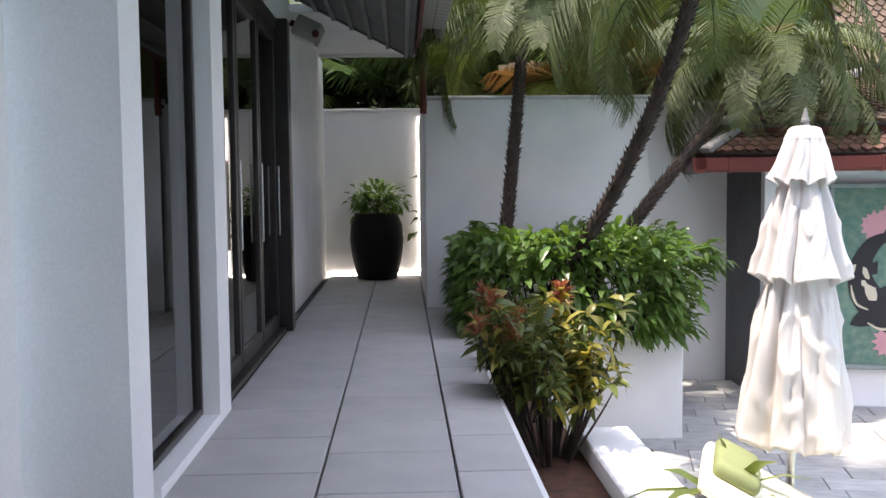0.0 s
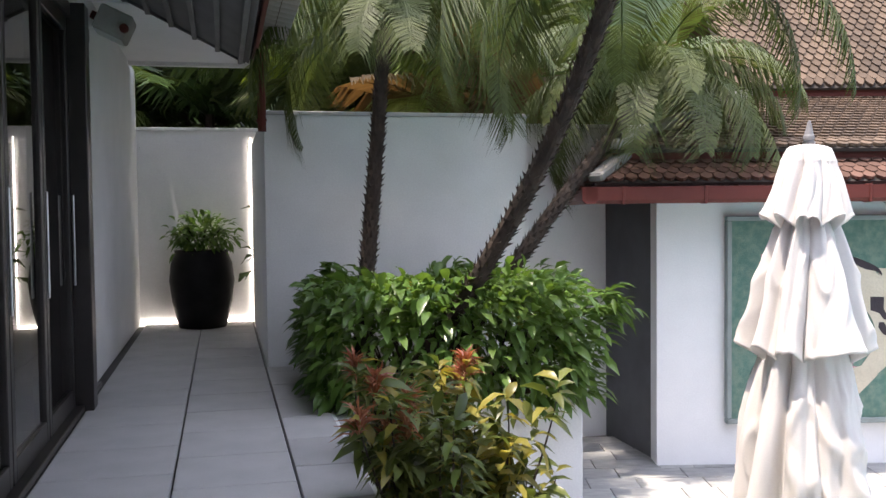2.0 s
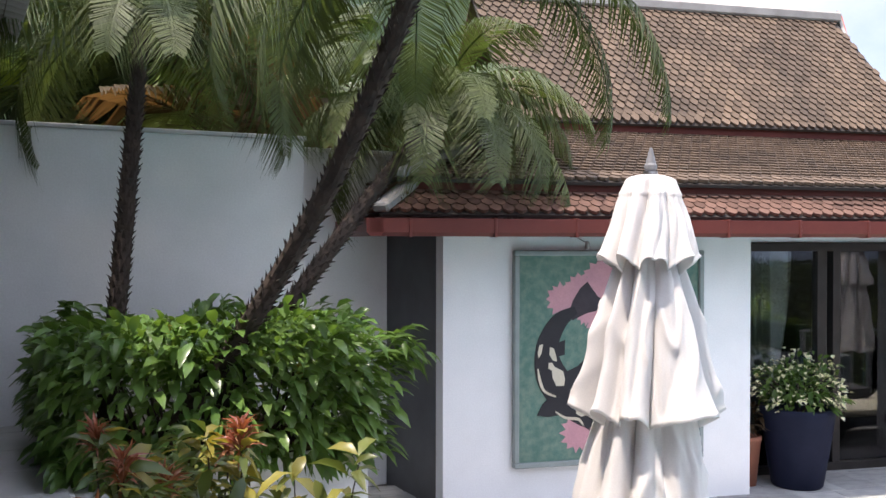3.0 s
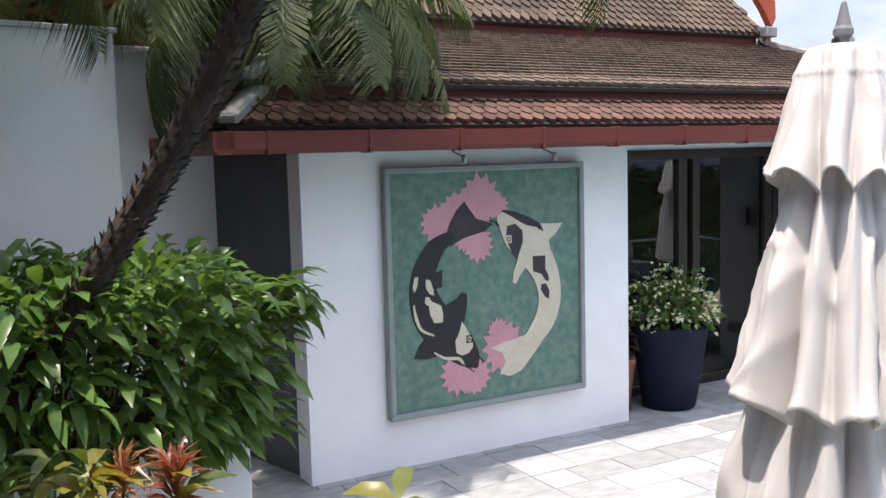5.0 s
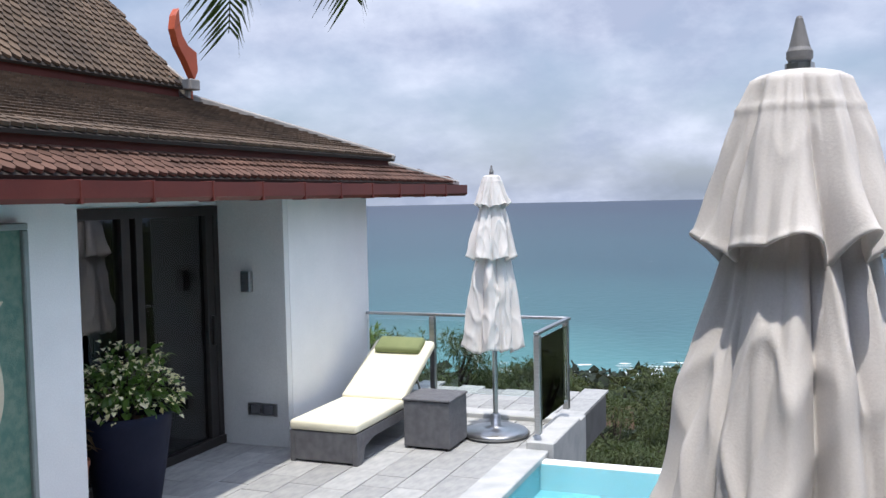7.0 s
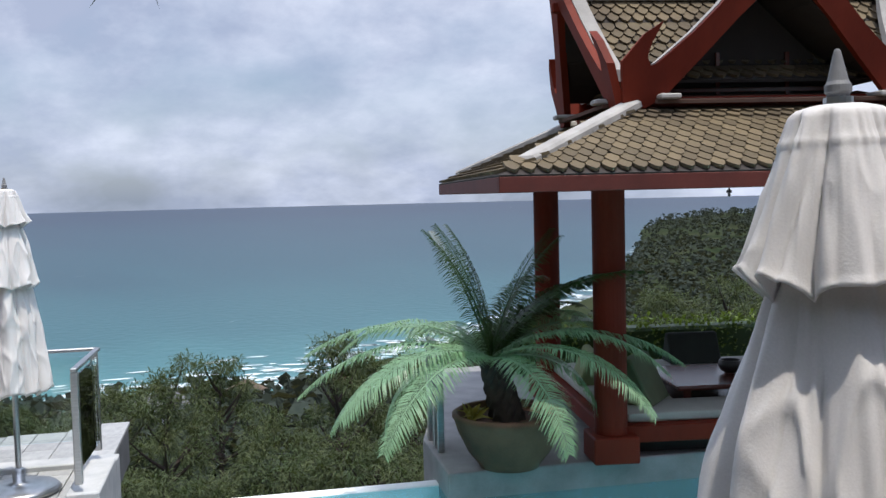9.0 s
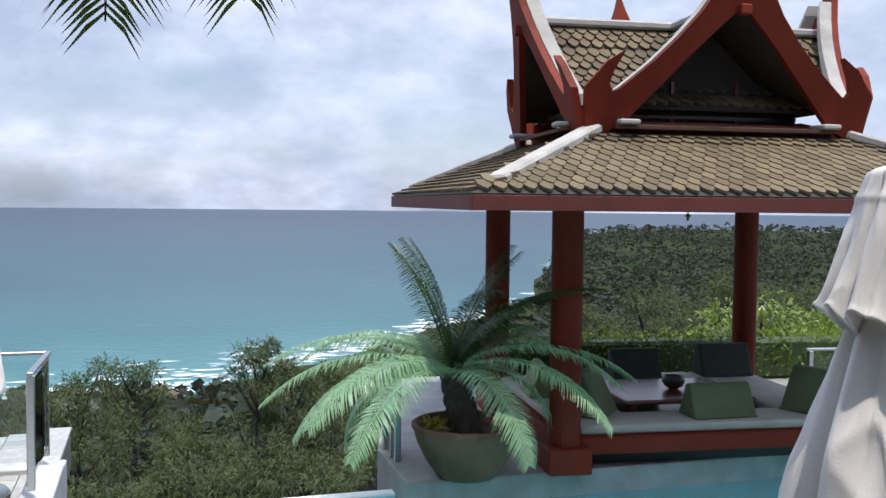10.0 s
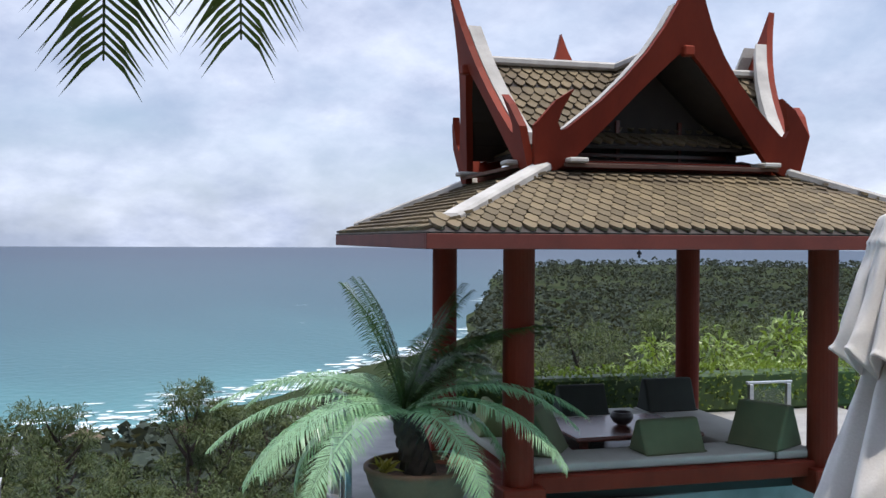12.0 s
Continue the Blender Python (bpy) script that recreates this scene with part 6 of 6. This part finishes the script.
for i, (x, y, z, n, kinds, lab) in enumerate(((1.3, 12.8, 2.3, 12, (0, 1, 0), "dark green feather palm behind the wall"), (2.1, 12.7, 2.1, 16, (1, 3, 2), "yellow-green feather palm with brown fronds"),
        (2.7, 13.4, 2.4, 16, (2, 1, 0), "feather palm with dry brown fronds"), (-0.3, 14.8, 2.6, 14, (0, 0, 1), "shaded feather palm behind the far wall"), (-1.4, 15.4, 2.2, 14, (0,), "shaded feather palm behind the far wall"),
        (1.9, 13.2, 2.6, 9, (3, 1), "pale green feather palm at the wall corner"), (3.0, 11.5, 1.6, 10, (2, 2, 1), "brown drying palm beside the house"), (1.4, 14.8, 3.4, 16, (0, 1), "tall dark feather palm in the garden"), (3.2, 15.0, 3.6, 16, (1, 0), "tall feather palm in the garden"))):
    garden_palm(x, y, z, n, kinds, 40 + i, lab)


def thicket(x, y, z0, r, n, size, seed, material=None):
    t = thing("garden_bush", pose(x, y, z0), "dark broad-leaved shrub in the garden thicket", "bush", "garden shrubs")
    leaf_cloud("leaves", hull(n, (0, 0, r[2]), r, seed, 0.3, -1.0), material or M_JUNGLE, t, size, seed=seed, narrow=0.5)
    for k in range(4):
        part("stem", tube(bend((0, 0, 0), (r[0] * 0.5 * math.cos(k * 1.6), r[1] * 0.5 * math.sin(k * 1.6), r[2] * 1.3), 4), lambda f, a: 0.03, 6), M_TRUNK, t)


for i in range(16):
    r = random.Random(70 + i)
    thicket(-3.5 + 0.48 * i, 14.9 + r.uniform(0, 2.5), -0.2, (1.1, 0.9, 1.5 + r.uniform(0, 1.4)), 620, 0.30, 70 + i)
for i in range(7):
    thicket(0.9 + 0.4 * i, 13.4 + 0.25 * (i % 2), -0.2, (0.8, 0.6, 1.2 + 0.3 * (i % 3)), 420, 0.26, 90 + i)

# ---------------------------------------------------------------- hillside, beach and sea
EYE = Vector((1.1, 6.8, 1.45))
SEA = -40.0
COAST = ((0, 160), (60, 190), (80, 192), (95, 203), (105, 208), (115, 258), (122, 325), (126.0, 400), (127.0, 560), (127.6, 820), (128.5, 1050), (131, 1180), (150, 1260), (180, 1260), (230, 600), (360, 160))


def coast(az):
    for (a, r), (b, q) in zip(COAST, COAST[1:]):
        if a <= az <= b:
            f = (az - a) / (b - a)
            return r + (q - r) * f
    return 200.0


def land(az, r):
    """Height of the ground at a bearing and distance from the terrace."""
    rc = coast(az)
    n1 = noise.noise(Vector((r * 0.012 * math.cos(radians(az)), r * 0.012 * math.sin(radians(az)), 0.3)))
    if r > rc:
        return SEA - 1.5
    near = -5.0 - 31.0 * min(1.0, max(0.0, (r - 12) / 175)) ** 0.62
    z = near + n1 * min(2.5, r * 0.03)
    if az > 123 and r > 240:
        k = min(1.0, (r - 240) / 900) * min(1.0, (az - 123) / 8)
        z += k * (9 + 4 * noise.noise(Vector((az * 0.21, r * 0.0016, 2.0))))
    edge = min(1.0, (rc - r) / 30)
    return z * edge + (SEA - 0.5) * (1 - edge) if edge < 1 else max(z, SEA + 0.8)


V, Fc = [], []
AZ = [40 + 1.5 * k for k in range(0, 101)]
RR = [9 * 1.075 ** k for k in range(0, 80)]
for az in AZ:
    for r in RR:
        a = radians(az)
        V.append((EYE.x + r * math.sin(a), EYE.y + r * math.cos(a), land(az, r) if r > 12.5 else -6.0))
nr = len(RR)
for i in range(len(AZ) - 1):
    for j in range(nr - 1):
        Fc.append((i * nr + j, i * nr + j + 1, (i + 1) * nr + j + 1, (i + 1) * nr + j))
hill = raw("ground", V, Fc, M_LAND, smooth=True)
tagged(hill, "wooded hillside falling to the beach and headland", "ground", kind="structure")
sea = bmesh.new()
for r0, r1 in ((60, 900), (900, 4960)):
    for k in range(72):
        a, b = radians(k * 5), radians(k * 5 + 5)
        quad([(r0 * math.sin(a), r0 * math.cos(a), 0), (r0 * math.sin(b), r0 * math.cos(b), 0), (r1 * math.sin(b), r1 * math.cos(b), 0), (r1 * math.sin(a), r1 * math.cos(a), 0)], sea)
setting("water", sea, M_SEA, "wide turquoise to deep blue sea up to the horizon", "sea", pose(0, 0, SEA))
# surf along the beach
rs = random.Random(9)
V, Fc = [], []
for k in range(800):
    az = rs.uniform(60, 127.4)
    rc = coast(az)
    r = rc + abs(rs.gauss(0, 9 + (8 if az > 100 else 3)))
    a = radians(az)
    c = Vector((EYE.x + r * math.sin(a), EYE.y + r * math.cos(a), SEA + 0.12))
    u = Vector((math.cos(a), -math.sin(a), 0)); w = Vector((math.sin(a), math.cos(a), 0))
    ln, th = rs.uniform(0.8, 4.5) * rc / 220, rs.uniform(0.3, 1.5) * rc / 220
    j = len(V)
    for q in range(8):
        t = q * math.pi / 4
        V.append(tuple(c + u * math.cos(t) * ln * rs.uniform(0.6, 1.1) + w * math.sin(t) * th * rs.uniform(0.5, 1.2)))
    Fc.append(tuple(range(j, j + 8)))
tagged(raw("surf", V, Fc, M_FOAM), "white surf breaking along the beach", "surf", kind="stuff")

# far woods in one piece
rs = np.random.RandomState(3)
C, RD, HT = [], [], []
while len(C) < 15000:
    az = rs.uniform(126.2, 172) if rs.rand() < 0.88 else rs.uniform(70, 127)
    rc = coast(az)
    r = 60 * (min(rc - 8, 2600) / 60) ** rs.rand()
    if r > rc - 10 or (az < 126 and r > rc * 0.72):
        continue
    a = radians(az)
    s = rs.uniform(1.4, 2.7) * (1 + r / 2000)
    C.append((EYE.x + r * math.sin(a), EYE.y + r * math.cos(a), land(az, r))); RD.append(s); HT.append(s * rs.uniform(1.5, 2.3))
NL = 18
C, RD, HT = np.repeat(np.array(C), NL, 0), np.repeat(RD, NL), np.repeat(HT, NL)
n = len(C)
d = rs.normal(0, 1, (n, 3)); d /= np.linalg.norm(d, axis=1)[:, None]
d[:, 2] = np.abs(d[:, 2]) * 1.1 - 0.2
P = C + np.stack((d[:, 0] * RD * rs.uniform(0.5, 1, n), d[:, 1] * RD * rs.uniform(0.5, 1, n), HT * (0.55 + 0.45 * d[:, 2])), 1)
a = rs.normal(0, 1, (n, 3)) * (1, 1, 0.4); a /= np.linalg.norm(a, axis=1)[:, None]
b = rs.normal(0, 1, (n, 3)) * (1, 1, 0.4); b -= a * (a * b).sum(1)[:, None]; b /= np.linalg.norm(b, axis=1)[:, None]
s = (RD * rs.uniform(0.24, 0.46, n))[:, None]
V = np.stack((P - a * s, P + b * s * 0.7, P + a * s, P - b * s * 0.7), 1).reshape(-1, 3).tolist()
Fc = (np.arange(n)[:, None] * 4 + np.arange(4)[None]).tolist()
tagged(raw("far_woods", V, Fc, M_FAR), "distant wooded hills and coastal trees, haze put into their colour", "woods", kind="stuff")


def tree(az, r, top, spread, seed, material, label, n=900, size=0.42, layers=5, narrow=0.28, droop=0.5):
    """A hillside tree whose crown top is at height `top`."""
    rd = random.Random(seed)
    a = radians(az)
    x, y = EYE.x + r * math.sin(a), EYE.y + r * math.cos(a)
    z0 = land(az, r)
    h = top - z0
    t = thing("hillside_tree", pose(x, y, z0), label, "tree", "hillside trees")
    part("trunk", tube(bend((0, 0, -0.3), (spread * 0.12, 0, h * 0.86), 8, (0.2, 0.1, 0)), lambda f, q: max(0.03, (0.020 * h) * (1.05 - f)), 8), M_TRUNK, t)
    pts = []
    for k in range(layers * 4):
        f = 0.35 + 0.6 * rd.random()
        b = rd.uniform(0, 6.28)
        L = spread * (1.15 - 0.75 * (f - 0.35) / 0.6) * rd.uniform(0.55, 1.0)
        tip = Vector((L * math.cos(b), L * math.sin(b), h * f + L * 0.45))
        if k % 2 == 0:
            part("limb", tube(bend((spread * 0.12 * f, 0, h * f * 0.85), tip, 5, (0, 0, -0.15)), lambda q, s: 0.010 * h * (1.1 - q), 6), M_TRUNK, t)
        rr = spread * rd.uniform(0.20, 0.40)
        pts += hull(n // (layers * 4), tip, (rr, rr, rr * 0.8), seed * 31 + k, 0.2, -1.0)
    pts += hull(n // 12, (0, 0, h * 0.93), (spread * 0.3, spread * 0.3, h * 0.07), seed, 0.2, -1.0)
    leaf_cloud("crown", pts, material, t, size, seed=seed, narrow=narrow, droop=droop)


for i, (az, r, el, sp, mt) in enumerate(((97, 44, -10.6, 3.6, 0), (99.3, 38, -9.6, 2.6, 0), (102.3, 52, -9.4, 3.2, 0), (105.5, 40, -13.4, 2.8, 0), (109.5, 42, -8.5, 2.3, 0), (111.5, 45, -9.6, 2.6, 0), (114, 48, -9.8, 3.0, 0), (117, 40, -10.5, 3.0, 0),
        (94, 40, -12.3, 3.2, 0), (91, 50, -11.0, 3.2, 0), (88, 62, -10.2, 3.8, 0), (84, 46, -8.6, 3.0, 0), (80.5, 36, -8.8, 3.0, 0), (100.5, 26, -16.5, 2.4, 0), (107, 26, -15.8, 2.6, 0), (112.5, 25, -14.8, 2.6, 0), (95.5, 28, -15.2, 2.4, 0),
        (133, 75, -5.2, 6.0, 2), (137, 80, -4.0, 6.5, 2), (141, 95, -4.6, 7.0, 2), (129, 95, -6.0, 6.0, 2), (145, 60, -4.5, 5.0, 0), (149, 70, -4.0, 5.5, 0), (124, 60, -8.5, 4.5, 0), (120, 55, -9.6, 4.0, 0))):
    tree(az, r, 1.45 + r * math.tan(radians(el)), sp, 200 + i, (M_TREE, M_TREEB, M_TREE)[mt], "feathery casuarina tree on the hillside" if mt == 2 else "dark green hillside tree above the beach", n=5200, size=0.0052 * r + 0.10, layers=7, narrow=0.17, droop=0.2)
for i, (az, r, el, sp) in enumerate(((140.5, 19, -4.6, 1.9), (144.5, 17, -3.6, 2.0), (148, 19, -3.4, 2.2), (137.5, 22, -6.0, 1.9), (134.5, 24, -7.0, 1.8), (80.2, 17, -7.8, 0.9))):
    tree(az, r, 1.45 + r * math.tan(radians(el)), sp, 300 + i, M_TREEB, "bright green broad-leaved tree below the deck", n=1300, size=0.24)
gh = thing("clipped_hedge", SM @ pose(1.5, 2.62, F + 0.17), "low clipped yellow-green hedge behind the pavilion", "hedge")
rs2 = np.random.RandomState(8)
leaf_cloud("leaves", [((rs2.uniform(-3.3, 3.3), rs2.uniform(-0.22, 0.22), rs2.uniform(0.05, 0.62)), (0, -0.6, 0.8)) for k in range(5200)], M_TREEB, gh, 0.085, seed=8, narrow=0.5)
part("core", box(-3.3, 3.3, -0.16, 0.16, 0, 0.52, 0.04), M_JUNGLE, gh)


def villa_far(az, r, w, d, h, roofc, seed):
    a = radians(az)
    x, y = EYE.x + r * math.sin(a), EYE.y + r * math.cos(a)
    z = land(az, r)
    t = thing("far_house", pose(x, y, z + 1.2, 0, 0, 30 * seed), "small white villa with a pitched roof on the slope", "house", "far houses")
    part("wall", box(-w / 2, w / 2, -d / 2, d / 2, -2.5, h), M_WHITE, t)
    part("roof", prism([(-d / 2 - 0.4, h - 0.05), (d / 2 + 0.4, h - 0.05), (0, h + d * 0.28)], -w / 2 - 0.4, w / 2 + 0.4, "x"), roofc, t)
    for k in (-1, 1):
        for s in (-1, 1):
            part("window", box(k * w / 4 - 0.5, k * w / 4 + 0.5, s * d / 2 - 0.03, s * d / 2 + 0.03, 0.8, 2.0), M_ALU, t)
            part("window", box(s * w / 2 - 0.03, s * w / 2 + 0.03, k * d / 4 - 0.5, k * d / 4 + 0.5, 0.8, 2.0), M_ALU, t)


for i, (az, r) in enumerate(((86.5, 58), (89, 66), (83.5, 75), (91.5, 80), (98, 110), (103, 120), (110, 135), (116, 150))):
    villa_far(az, r, 6.0, 4.5, 2.8, (M_TILE_RED, M_SOFFIT, M_TILE)[i % 3], i)
